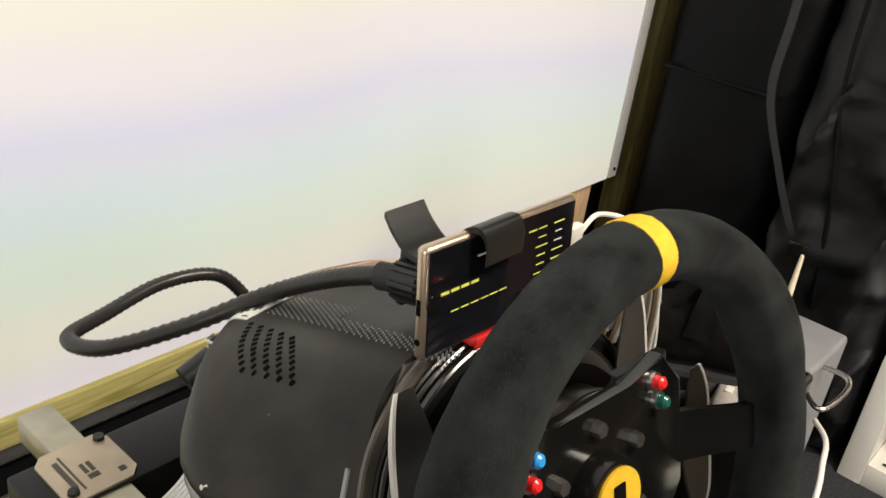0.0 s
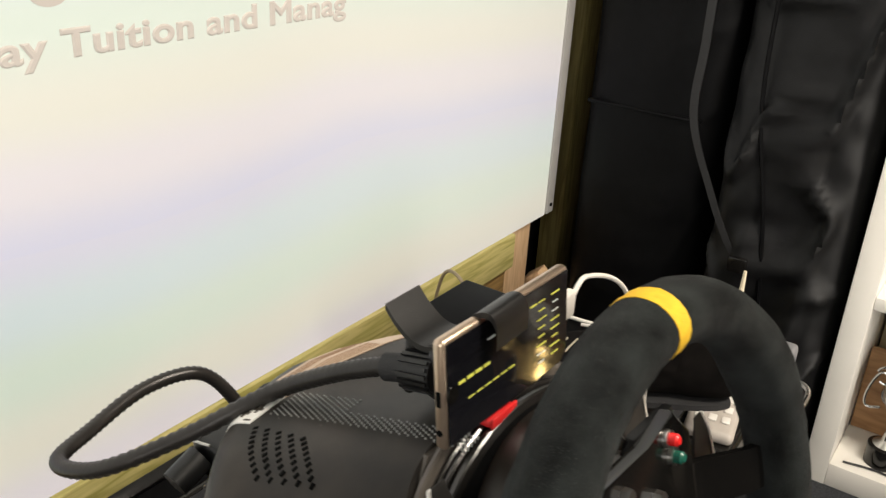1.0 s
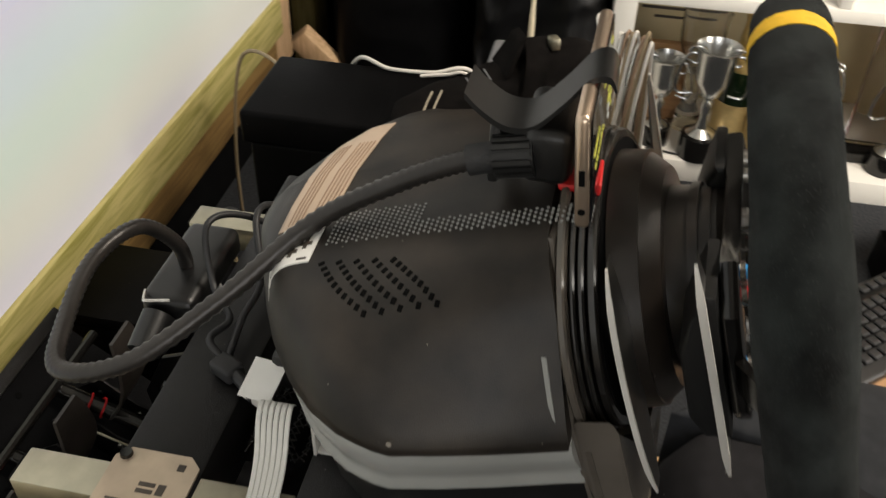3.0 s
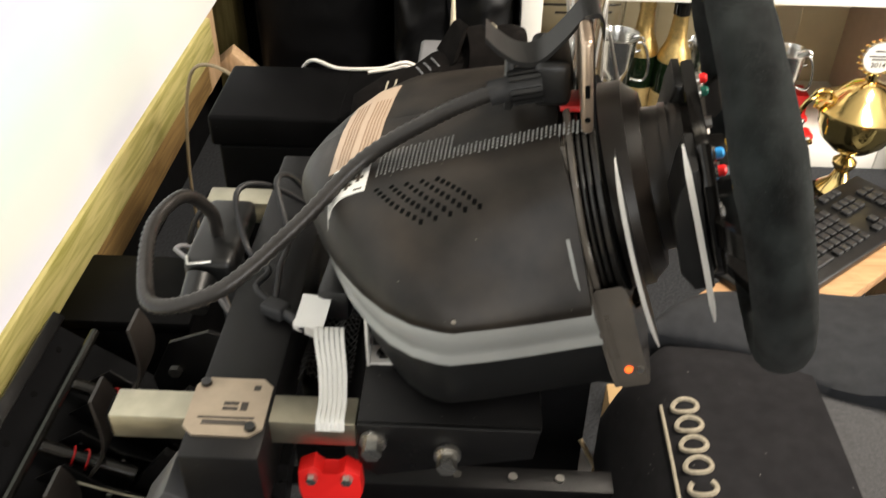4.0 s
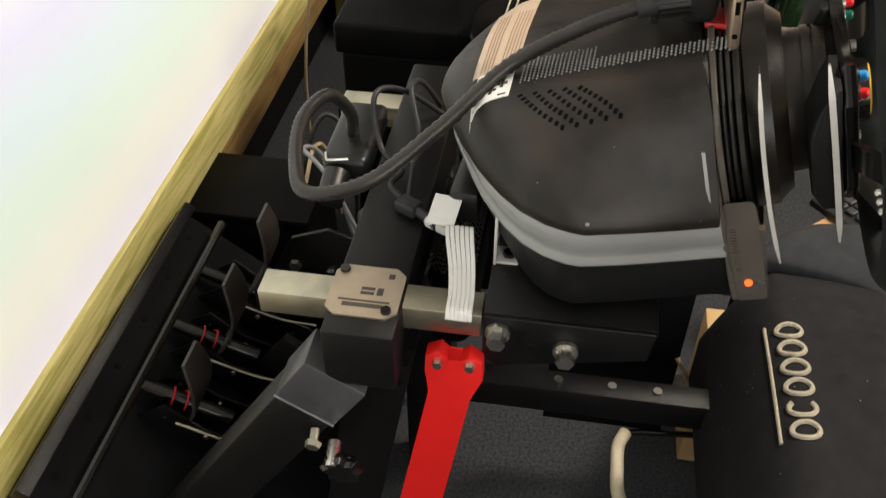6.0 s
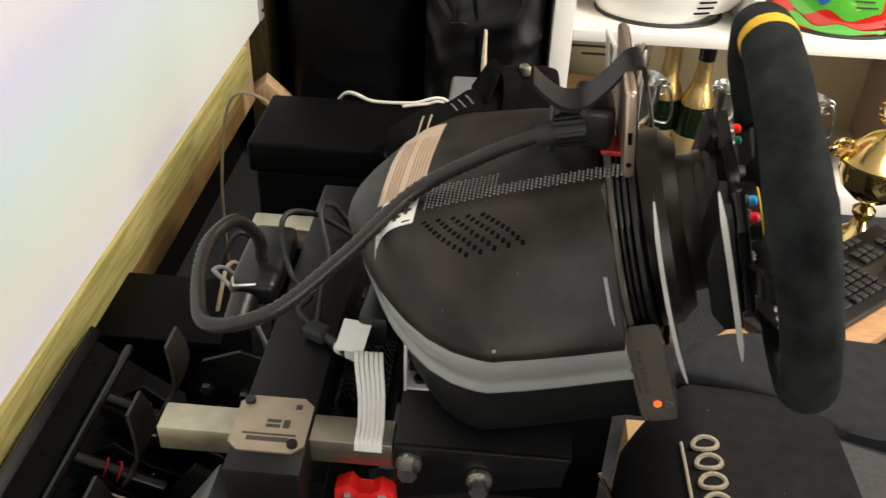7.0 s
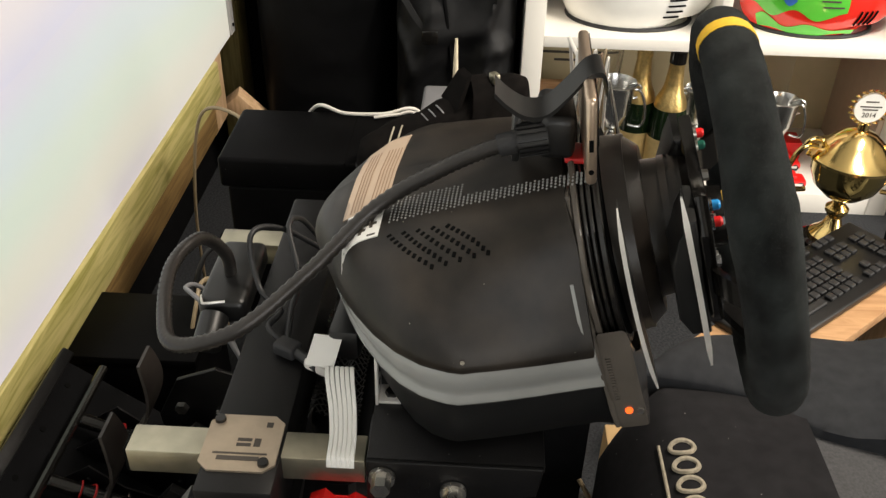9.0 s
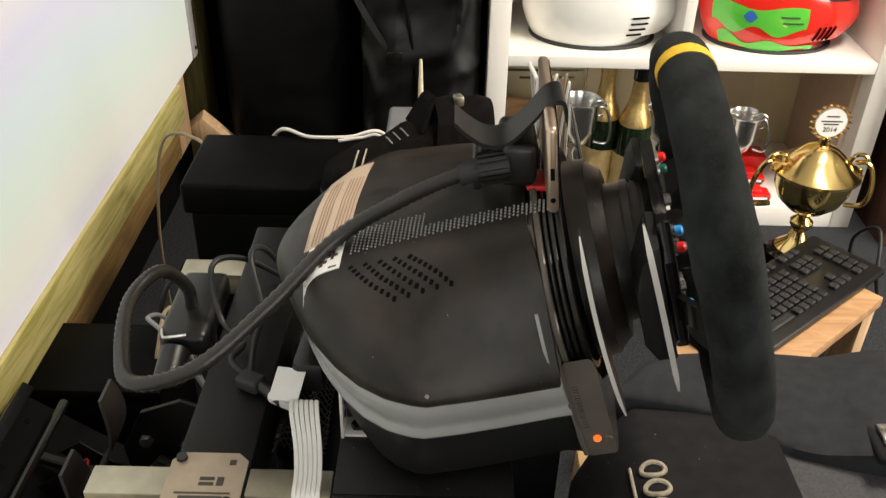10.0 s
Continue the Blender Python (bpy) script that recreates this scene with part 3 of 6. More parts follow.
boss = part("centre_cap", bm, "gloss_black", wheel, "round gloss centre cap", m=WF)
bm = B()
cyl(bm, (0, 0.004, 0), (0, 0.0025, 0), 0.018, 0.018, 32)
part("badge", bm, "yellow", boss, "plain yellow badge", m=WF)
bm = B()
box(bm, (-0.005, 0.0012, -0.009), (0.004, 0.0024, 0.010), 0.001)
part("badge_mark", bm, "void", boss, "plain dark mark", m=WF)
for i in range(6):
    a = radians(60 * i + 30)
    bm = B()
    cyl(bm, (0.036 * math.cos(a), 0.016, 0.036 * math.sin(a)), (0.036 * math.cos(a), 0.011, 0.036 * math.sin(a)), 0.0045, 0.004, 6)
    part("bolt", bm, "steel", wheel, "hex bolt head", m=WF)


def button(x, z, material, label):
    bm = B()
    cyl(bm, (x, 0.028, z), (x, 0.0245, z), 0.0056, 0.0052, 16)
    collar = part("button_collar", bm, "steel", wheel, "bright button collar", m=RIM)
    bm = B()
    cyl(bm, (x, 0.0245, z), (x, 0.0205, z), 0.0037, 0.0037, 16)
    cyl(bm, (x, 0.0205, z), (x, 0.0190, z), 0.0037, 0.0022, 16)
    part("button", bm, material, collar, label, m=RIM)


button(-0.050, 0.0414, "blue_btn", "blue push button")
button(-0.053, 0.0300, "red_btn", "red push button")
button(-0.050, -0.0203, "blue_btn", "blue push button")
button(-0.052, -0.0330, "red_btn", "red push button")
button(0.050, 0.0440, "red_btn", "red push button")
button(0.053, 0.0320, "green_btn", "green push button")
# switch pods behind the plate
for sx in (-1, 1):
    bm = B()
    slab(bm, [(0.0365, 0.050), (0.042, 0.051), (0.049, 0.036), (0.057, 0.016), (0.057, -0.030), (0.050, -0.044), (0.0365, -0.044)], sx * 0.056 - 0.024, sx * 0.056 + 0.024, 0.003)
    bm.transform(SWAP)
    part("switch_pod", bm, "black_plastic", wheel, "black switch housing", m=RIM)


def paddle(owner, xe, z0, z1, yc, bow, thick, wide, sx, label):
    """An upright shift lever whose thick bright edge faces outwards."""
    n = 22
    body, edge = [], []
    for i in range(n + 1):
        t = i / n
        z = z0 + (z1 - z0) * t
        e = min(1.0, 0.35 + 5 * min(t, 1 - t))
        yy = yc + bow * (2 * t - 1) ** 2
        wd = wide * (0.20 + 0.80 * math.sin(math.pi * min(max(t, 0.02), 0.98)) ** 0.6)
        h = thick / 2 * e
        x0 = xe - 0.006 * (2 * t - 1) ** 4
        edge.append([(sx * x0, yy - h, z), (sx * x0, yy + h, z), (sx * (x0 - 0.0022), yy + h, z), (sx * (x0 - 0.0022), yy - h, z)])
        body.append([(sx * (x0 - 0.0022), yy - h * 0.7, z), (sx * (x0 - 0.0022), yy + h * 0.5, z), (sx * (x0 - wd), yy + h * 0.3, z), (sx * (x0 - wd), yy - h * 0.6, z)])
    bm = B()
    loft(bm, body)
    blade = part("paddle", bm, "paddle_dark", owner, label, m=W)
    bm = B()
    loft(bm, edge)
    part("edge", bm, "paddle_steel", blade, "bright bare metal edge", m=W)


for sx in (-1, 1):
    paddle(wheel, 0.108, -0.058, 0.0845 if sx < 0 else 0.040, 0.0455, 0.0005, 0.0040, 0.030, sx, "thick pale metal shift paddle")
    bm = B()
    box(bm, (sx * 0.070 - 0.026, 0.0475, -0.012), (sx * 0.070 + 0.026, 0.056, 0.024), 0.003)
    part("paddle_arm", bm, "black_plastic", wheel, "black paddle arm", m=W)
for y0, y1, r0, r1, nm in ((0.036, 0.0445, 0.050, 0.054, "hub_collar"), (0.0445, 0.0475, 0.0535, 0.0535, "hub_ring"), (0.0475, 0.052, 0.055, 0.055, "hub_ring"), (0.052, 0.0545, 0.0525, 0.0525, "hub_ring"), (0.0545, 0.060, 0.0545, 0.0545, "hub_ring"), (0.060, 0.072, 0.053, 0.054, "hub_sleeve"), (0.072, 0.0735, 0.0655, 0.067, "hub_flange"), (0.0735, 0.082, 0.067, 0.0745, "hub_flange"), (0.082, 0.0985, 0.0765, 0.078, "hub_flange")):
    bm = B()
    cyl(bm, (0, y0, 0.0), (0, y1, 0.0), r0, r1, 56)
    part(nm, bm, "hub_plastic", wheel, "stepped black hub section", m=W)

# ---- wheel base ----
base = thing("wheel_base", "black plastic force feedback wheel base with a grey band", "wheel base", (HUB[0], HUB[1] + 0.2, 0.585))
# half width of the housing at the shell's lower edge, from the front plate to the rounded back
OUT_Y = (0.095, 0.1083, 0.147, 0.176, 0.202, 0.2145, 0.2315, 0.2507, 0.2700, 0.290, 0.307, 0.325, 0.335, 0.340)
OUT_X = (0.116, 0.1204, 0.1350, 0.1450, 0.1525, 0.1520, 0.1475, 0.1370, 0.1200, 0.0960, 0.0690, 0.0350, 0.0140, 0.0)
SEAM, BACK = 0.705, 0.340
# cross-section: sloping sides that flare towards the front, steeper ones round the back
PROF_S = (0.0, 0.37, 0.53, 0.62, 0.68, 0.74, 0.80, 0.86, 0.92, 0.96, 0.985, 1.0)
PROF_F = (1.0, 0.94, 0.87, 0.80, 0.735, 0.62, 0.485, 0.345, 0.22, 0.135, 0.07, 0.0)
PROF_B = (1.0, 0.945, 0.895, 0.86, 0.84, 0.815, 0.78, 0.72, 0.60, 0.40, 0.20, 0.0)


def front(z):
    return 0.1285 + 0.3285 * (z - 0.7589)


def half_width(y):
    return float(np.interp(y, OUT_Y, OUT_X))


def bullet(grow, back, z, n=22):
    """Outline of the housing at height z: grown sideways by grow, its back at y = back."""
    y0 = front(z)
    ys = [y0 + (0.202 - y0) * i / 8 for i in range(8)]
    ys += [0.202 + (BACK - 0.202) * math.sin(0.5 * math.pi * i / n) for i in range(n + 1)]
    side = []
    for y in ys:
        q = y if y <= 0.202 else 0.202 + (y - 0.202) * (back - 0.202) / (BACK - 0.202)
        w = half_width(y)
        side.append((max(0.0, w + grow * min(1.0, w / 0.05)), q, z))
    return [(-a, b, c) for a, b, c in side] + [(a, b, c) for a, b, c in side[-2::-1]]


def dome_z(x, y):
    w = max(1e-4, half_width(min(y, BACK)))
    s = min(1.0, abs(x) / w)
    h = min(1.0, max(0.0, (y - 0.195) / 0.075))
    h = h * h * (3 - 2 * h)
    k = (1 - h) * float(np.interp(s, PROF_S, PROF_F)) + h * float(np.interp(s, PROF_S, PROF_B))
    t = min(1.0, max(0.0, (y - 0.202) / (BACK - 0.202)))
    k *= float(np.interp(t, (0.0, 0.62, 0.76, 0.86, 0.93, 0.97, 1.0), (1.0, 1.0, 0.93, 0.80, 0.60, 0.38, 0.0)))
    return SEAM + (0.812 - 0.30 * max(0.0, y - 0.13) - SEAM) * k


bm = B()
loft(bm, [bullet(-0.050, 0.275, 0.6075), bullet(-0.032, 0.290, 0.6085), bullet(-0.022, 0.302, 0.614), bullet(-0.014, 0.312, 0.634), bullet(-0.0105, 0.317, 0.660), bullet(-0.0100, 0.318, 0.6668)])
part("lower_body", bm, "black_plastic", base, "satin black lower housing", m=BASE)
bm = B()
loft(bm, [bullet(-0.0100, 0.318, 0.6669), bullet(-0.0060, 0.327, 0.6672), bullet(-0.0048, 0.329, 0.6690), bullet(-0.0050, 0.329, 0.6720), bullet(-0.0068, 0.327, 0.6745), bullet(-0.0070, 0.327, 0.6775), bullet(-0.0045, 0.331, 0.6825), bullet(-0.0020, 0.335, 0.6910), bullet(-0.0016, 0.336, 0.6975), bullet(-0.0040, 0.334, 0.7020), bullet(-0.0140, 0.324, 0.7042)])
part("band", bm, "grey_band", base, "smooth grey band", m=BASE)
# shell: the outline drawn in towards the spine
rings = []
for k in (1.0, 0.992, 0.98, 0.965, 0.95, 0.93, 0.91, 0.89, 0.87, 0.85, 0.83, 0.81, 0.79, 0.77, 0.74, 0.70, 0.65, 0.60, 0.52, 0.44, 0.34, 0.24, 0.14, 0.06, 0.01):
    ring = []
    for x, y, _ in bullet(0.0, BACK, SEAM):
        px, py = x * k, y if y <= 0.202 else 0.202 + (y - 0.202) * k
        # the front rows lean with the plate
        pz = dome_z(px, py)
        lean = max(0.0, 1 - (y - front(SEAM)) / 0.06)
        py += (front(pz) - front(SEAM)) * lean
        ring.append((px, py, dome_z(px, py)))
    rings.append(ring)
bm = B()
loft(bm, [[(x * 0.985, y if y < 0.202 else y - 0.002, z - 0.0045) for x, y, z in rings[0]]] + rings)
shell = part("shell", bm, "shell", base, "dusty matt black domed shell", m=BASE, angle=50)
# raised fin at the shell's front corner
for sx in (-1, 1):
    bm = B()
    loft(bm, [[(sx * (a + o), front(z) + d, z) for o, d in ((-0.004, 0.004), (0.0025, 0.004), (0.0025, 0.0065), (-0.004, 0.0065))] for z, a in ((0.708, 0.1190), (0.722, 0.1165), (0.738, 0.1105), (0.752, 0.1045))])
    part("fin", bm, "grey_band", base, "thin raised corner fin", m=BASE)


def on_dome(name, x0, x1, y0, y1, material, label, lift=0.0008, nu=10, nv=16, skew=0.0):
    bm = B()
    g = []
    for j in range(nv + 1):
        row = []
        for i in range(nu + 1):
            y = y0 + (y1 - y0) * j / nv
            x = x0 + (x1 - x0) * i / nu + skew * (j / nv)
            row.append(bm.verts.new((x, y, dome_z(x, y) + lift)))
        g.append(row)
    for j in range(nv):
        for i in range(nu):
            bm.faces.new((g[j][i], g[j][i + 1], g[j + 1][i + 1], g[j + 1][i]))
    r = bmesh.ops.extrude_face_region(bm, geom=bm.faces[:])
    for v in r["geom"]:
        if isinstance(v, bmesh.types.BMVert):
            v.co.z -= lift + 0.0006
    return part(name, bm, material, base, label, m=BASE, angle=60)


on_dome("sticker", -0.050, 0.075, 0.270, 0.303, "beige", "faded beige sticker strip", nv=10, nu=30)
for k in range(9):
    y = 0.2722 + 0.0026 * k + (0.004 if k > 4 else 0)
    on_dome("sticker_line", -0.047, 0.040, y, y + 0.0007, "beige_dark", "fine brown print line", lift=0.0012, nu=24, nv=1)
on_dome("label", -0.0800, -0.0502, 0.2705, 0.2985, "paper", "small white paper label", lift=0.001, nu=12, nv=8)
for x, y in ((-0.066, 0.2775), (-0.071, 0.2850)):
    for dx, dy in ((0.0, 0.0), (0.0026, 0.0), (-0.0026, 0.0), (0.0, 0.0026), (0.0, -0.0026)):
        on_dome("label_print", x + dx - 0.0012, x + dx + 0.0012, y + dy - 0.0012, y + dy + 0.0012, "plaque_ink", "dark printed mark", lift=0.0014, nu=2, nv=2)
on_dome("label_print", -0.0780, -0.0768, 0.2730, 0.2790, "plaque_ink", "dark printed line", lift=0.0014, nu=2, nv=3)
# fine grille of raised dots
bm = B()
for i in range(9):
    for j in range(50):
        y = 0.122 + 0.0029 * j
        x = -0.068 + 0.014 * max(0.0, (0.265 - y) / 0.143) + 0.0029 * i + (0.0 if j % 2 else 0.0014)
        if y > 0.268 or (i > 3 and y < 0.212):
            continue
        sq = [(x + 0.0008 * math.cos(a), y + 0.0008 * math.sin(a)) for a in (0.0, 1.57, 3.14, 4.71)]
        loft(bm, [[(a, b, dome_z(a, b) - 0.001) for a, b in sq], [(a, b, dome_z(a, b) + 0.0006) for a, b in sq]])
gr = part("grille", bm, "grey_band", base, "fine dotted speaker-like grille", m=BASE)
gr["kind"] = "stuff"
# arcs of square vents: solid tiles, the shade inside put into their black
for a in range(5):
    nk = 10 if a < 2 else 9
    for k in range(nk):
        t = k / (nk - 1)
        q = a / 4
        sx0, sy0 = -0.0819 + 0.001 * q, 0.2616 - 0.0415 * q
        ex0, ey0 = -0.1099 + 0.0079 * q, 0.2271 - 0.0375 * q
        x = sx0 + (ex0 - sx0) * t - 0.0022 * math.sin(math.pi * t) * (1 - q)
        y = sy0 + (ey0 - sy0) * t + 0.0022 * math.sin(math.pi * t) * (1 - q)
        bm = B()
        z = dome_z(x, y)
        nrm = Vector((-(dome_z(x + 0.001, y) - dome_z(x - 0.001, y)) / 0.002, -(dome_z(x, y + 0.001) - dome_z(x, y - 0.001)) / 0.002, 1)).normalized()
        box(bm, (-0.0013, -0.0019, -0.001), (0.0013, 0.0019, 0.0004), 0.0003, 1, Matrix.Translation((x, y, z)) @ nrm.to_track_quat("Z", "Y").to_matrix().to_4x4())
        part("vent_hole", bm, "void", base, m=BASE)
# backing plate, stacked rings and the foot with its light
bm = B()
po = [(-0.066, 0.080), (-0.100, 0.040), (-0.112, -0.02), (-0.112, -0.085), (-0.106, -0.104), (-0.08, -0.110), (0.08, -0.110), (0.106, -0.104), (0.112, -0.085), (0.112, -0.02), (0.100, 0.040), (0.066, 0.080)]
slab(bm, po, 0.1192, 0.1238, 0.0012)
part("front_plate", bm, "smoked", base, "black front plate", m=W)


def oval(grow, y, n=56):
    return [((0.107 + grow) * math.cos(2 * math.pi * i / n), y, 0.006 + (0.084 + grow) * math.sin(2 * math.pi * i / n)) for i in range(n)]


for g, y0, y1 in ((0.0045, 0.1145, 0.1190), (-0.001, 0.1105, 0.1135), (-0.002, 0.1060, 0.1095), (-0.004, 0.1000, 0.1050)):
    bm = B()
    loft(bm, [oval(g - 0.0012, y0), oval(g, y0 + 0.0010), oval(g, y1 - 0.0010), oval(g - 0.0012, y1)])
    # outermost ring takes the paler smoked colour to paint in a highlight strip
    part("ring", bm, "ring_gloss" if g < 0 else "smoked", base, "thin glossy ring", m=W)
bm = B()
loft(bm, [oval(-0.010, 0.0995), oval(-0.010, 0.1188)])
part("ring_core", bm, "void", base, "dark core behind the rings", m=W)
bm = B()
fo = [(-0.1125, -0.006), (-0.1135, -0.060), (-0.112, -0.088), (-0.106, -0.105), (-0.085, -0.110), (0.085, -0.110), (0.106, -0.105), (0.112, -0.088), (0.1135, -0.060), (0.1125, -0.006), (0.09, -0.05), (0.05, -0.082), (0.0, -0.092), (-0.05, -0.082), (-0.09, -0.05)]
slab(bm, fo, 0.0975, 0.1205, 0.003)
plate = part("foot", bm, "smoked", base, "dusty smoked plastic foot", m=W)
bm = B()
for k in range(16):
    box(bm, (-0.1142, 0.1135, -0.030 - 0.0026 * k), (-0.1120, 0.1170, -0.0288 - 0.0026 * k))
part("serration", bm, "smoked", plate, "fine moulded serration", m=W)
bm = B()
cyl(bm, (-0.1115, 0.1095, -0.081), (-0.1140, 0.1095, -0.081), 0.0032, 0.0027, 16)
part("status_light", bm, "led", plate, "small glowing orange light", m=W)
bm = B()
cyl(bm, (-0.1105, 0.1015, -0.083), (-0.1135, 0.1015, -0.083), 0.0030, 0.0026, 12)
part("button", bm, "steel", plate, "tiny bright button", m=W)
bm = B()
cyl(bm, (-0.1490, 0.200, 0.7115), (-0.1520, 0.200, 0.7125), 0.0016, 0.0016, 10)
part("screw", bm, "steel", base, "small bright screw", m=BASE)
for sx in (-1, 1):
    paddle(base, 0.108, -0.074, 0.0845, 0.0895, -0.0030, 0.0030, 0.036, sx, "long curved metal shift paddle")
bm = B()
box(bm, (-0.05, 0.295, 0.6085), (0.05, 0.322, 0.64), 0.006)
part("socket_block", bm, "black_plastic", base, "black cable socket block", m=BASE)

# ---- rig frame ----
rig = thing("rig_frame", "black powder-coated steel racing rig frame with red leg", "racing rig", (0.465, 0.5, 0.0))
part("crossbeam", one_box((0.299, 0.555, 0.545), (0.70, 0.613, 0.606), 0.003), "powder", rig, "black box-section crossbeam")
for x in (0.349, 0.625):
    part("slide_bar", one_box((x - 0.0135, 0.492, 0.580), (x + 0.0135, 0.674, 0.604), 0.0015), "zinc", rig, "pale zinc-plated square tube")
    part("bar_end", one_box((x - 0.0105, 0.6745, 0.578), (x + 0.0105, 0.6775, 0.601), 0.001), "void", rig, "open dark tube end")
bm = B()
pl = [(-0.022, -0.033), (0.022, -0.033), (0.031, -0.024), (0.031, 0.024), (0.022, 0.033), (-0.022, 0.033), (-0.031, 0.024), (-0.031, -0.024)]
loft(bm, [[(0.345 + y * 0.85, 0.586 + x * 0.93, 0.6063) for x, y in pl], [(0.345 + y * 0.85, 0.586 + x * 0.93, 0.6083) for x, y in pl]])
plq = part("plaque", bm, "plaque", rig, "bronze engraved eight-sided plaque")
bm = B()
box(bm, (0.341, 0.572, 0.6083), (0.349, 0.577, 0.6087))
box(bm, (0.341, 0.579, 0.6083), (0.344, 0.590, 0.6087))
box(bm, (0.346, 0.579, 0.6083), (0.349, 0.590, 0.6087))
box(bm, (0.333, 0.565, 0.6083), (0.3345, 0.606, 0.6087))
box(bm, (0.327, 0.570, 0.6083), (0.331, 0.602, 0.6087))
box(bm, (0.361, 0.566, 0.6083), (0.366, 0.571, 0.6087))
part("engraving", bm, "plaque_ink", plq, "dark engraved bars")
for x, y in ((0.367, 0.608), (0.325, 0.566)):
    bm = B()
    cyl(bm, (x, y, 0.608), (x, y, 0.611), 0.0045, 0.004, 14)
    part("screw", bm, "gloss_black", plq, "black dome screw")
# wheel deck: folded plate under the base
part("deck_plate", one_box((0.338, 0.357, 0.598), (0.600, 0.491, 0.606), 0.001), "powder", rig, "folded black deck plate")
bm = B()
slab(bm, [(0.358, 0.606), (0.491, 0.606), (0.491, 0.560), (0.478, 0.550), (0.362, 0.576)], 0.334, 0.338, 0.0008)
bm.transform(SWAP)
part("deck_flange", bm, "powder", rig, "black folded side flange")
# no known rig part: black sheet added to keep the floor beyond dark
part("shade_panel", one_box((0.620, 0.272, 0.12), (0.626, 0.430, 0.520), 0.001), "board_black", rig, "added black sheet standing in for the dark on the far side")
part("deck_flange", one_box((0.6005, 0.330, 0.470), (0.6045, 0.491, 0.6055), 0.0008), "powder", rig, "black folded side flange")
for y, z in ((0.479, 0.592), (0.425, 0.580)):
    bm = B()
    cyl(bm, (0.333, y, z), (0.329, y, z), 0.010, 0.010, 24)
    cyl(bm, (0.329, y, z), (0.318, y, z), 0.0075, 0.0075, 6)
    part("bolt", bm, "steel", rig, "shiny hex bolt")
bm = B()
box(bm, (0.3925, 0.4878, 0.6065), (0.4165, 0.4902, 0.660), 0.0005)
box(bm, (0.3945, 0.470, 0.6065), (0.4145, 0.4878, 0.609), 0.0005)
brk = part("angle_bracket", bm, "paddle_steel", rig, "bent steel angle bracket")
for z in (0.622, 0.636, 0.650):
    bm = B()
    cyl(bm, (0.4045, 0.4905, z), (0.4045, 0.4875, z), 0.0035, 0.0035, 12)
    part("hole", bm, "void", brk, "dark drilled hole")
bm = B()
cyl(bm, (0.4045, 0.478, 0.6088), (0.4045, 0.478, 0.6125), 0.006, 0.005, 6)
part("bolt", bm, "gloss_black", brk, "black hex bolt")
# red leg with ears
bm = B()
ro = [(0.575, 0.0), (0.625, 0.0), (0.532, 0.520), (0.536, 0.545), (0.535, 0.566), (0.523, 0.573), (0.517, 0.563), (0.506, 0.563), (0.500, 0.570), (0.489, 0.563), (0.488, 0.542), (0.499, 0.516)]
slab(bm, ro, 0.322, 0.336, 0.001)
bm.transform(SWAP)
leg = part("red_leg", bm, "red_steel", rig, "bright red steel leg plate")
for y in (0.499, 0.525):
    bm = B()
    cyl(bm, (0.322, y, 0.560), (0.317, y, 0.560), 0.005, 0.004, 6)
    part("bolt", bm, "steel", leg, "bright bolt")
# slanting upright under the crossbeam, its lug plate and a three-cornered gusset
bm = B()
loft(bm, [[(a, b + y, z) for a, b in ((0.345, 0.0), (0.395, 0.0), (0.395, 0.054), (0.345, 0.054))] for y, z in ((0.642, 0.0), (0.548, 0.5445))])
part("upright", bm, "powder", rig, "slanting black box-section upright")
bm = B()
lug = [(0.613, 0.5448), (0.612, 0.535), (0.590, 0.512), (0.560, 0.505)] + [(0.5475 + 0.024 * math.cos(a), 0.5275 + 0.024 * math.sin(a)) for a in [math.radians(-60 + 22 * q) for q in range(7)]]
slab(bm, lug, 0.336, 0.341, 0.0008)
bm.transform(SWAP)
lugp = part("lug_plate", bm, "powder", rig, "rounded black lug plate")
for y, z in ((0.552, 0.533), (0.572, 0.520)):
    bm = B()
    cyl(bm, (0.336, y, z), (0.334, y, z), 0.004, 0.0035, 10)
    part("rivet", bm, "powder", lugp, "black rivet")
bm = B()
slab(bm, [(0.598, 0.5400), (0.580, 0.5400), (0.582, 0.5250)], 0.3345, 0.3362)
bm.transform(SWAP)
part("cutout", bm, "void", lugp, "three-cornered dark cutout")
part("upright", one_box((0.585, 0.552, 0.0), (0.640, 0.612, 0.5445), 0.003), "powder", rig, "black box-section upright")
part("side_rail", one_box((0.500, 0.10, 0.285), (0.530, 0.551, 0.325), 0.003), "powder", rig, "drilled black side rail")
for y in (0.31, 0.36, 0.42):
    bm = B()
    cyl(bm, (0.515, y, 0.325), (0.515, y, 0.328), 0.005, 0.005, 12)
    part("bolt", bm, "steel", rig, "small bolt")
# slanting pedal arm with an end cap
arm_m = Matrix.Translation((0.318, 0.6055, 0.549)) @ Matrix.Rotation(radians(33.5), 4, "X")
bm = B()
box(bm, (-0.018, -0.027, -0.62), (0.018, 0.027, -0.0525), 0.002, m=arm_m)
part("pedal_arm", bm, "powder", rig, "slanting black box-section pedal arm")
bm = B()
box(bm, (-0.020, -0.029, -0.052), (0.020, 0.029, 0.002), 0.002, m=arm_m)
part("arm_cap", bm, "cap_grey", rig, "dark grey end cap")
bm = B()
box(bm, (-0.0205, -0.029, -0.0545), (-0.0185, 0.029, -0.0525), 0.0005, m=arm_m)
part("cap_edge", bm, "grey_plastic", rig, "worn pale lower edge of the cap")
bm = B()
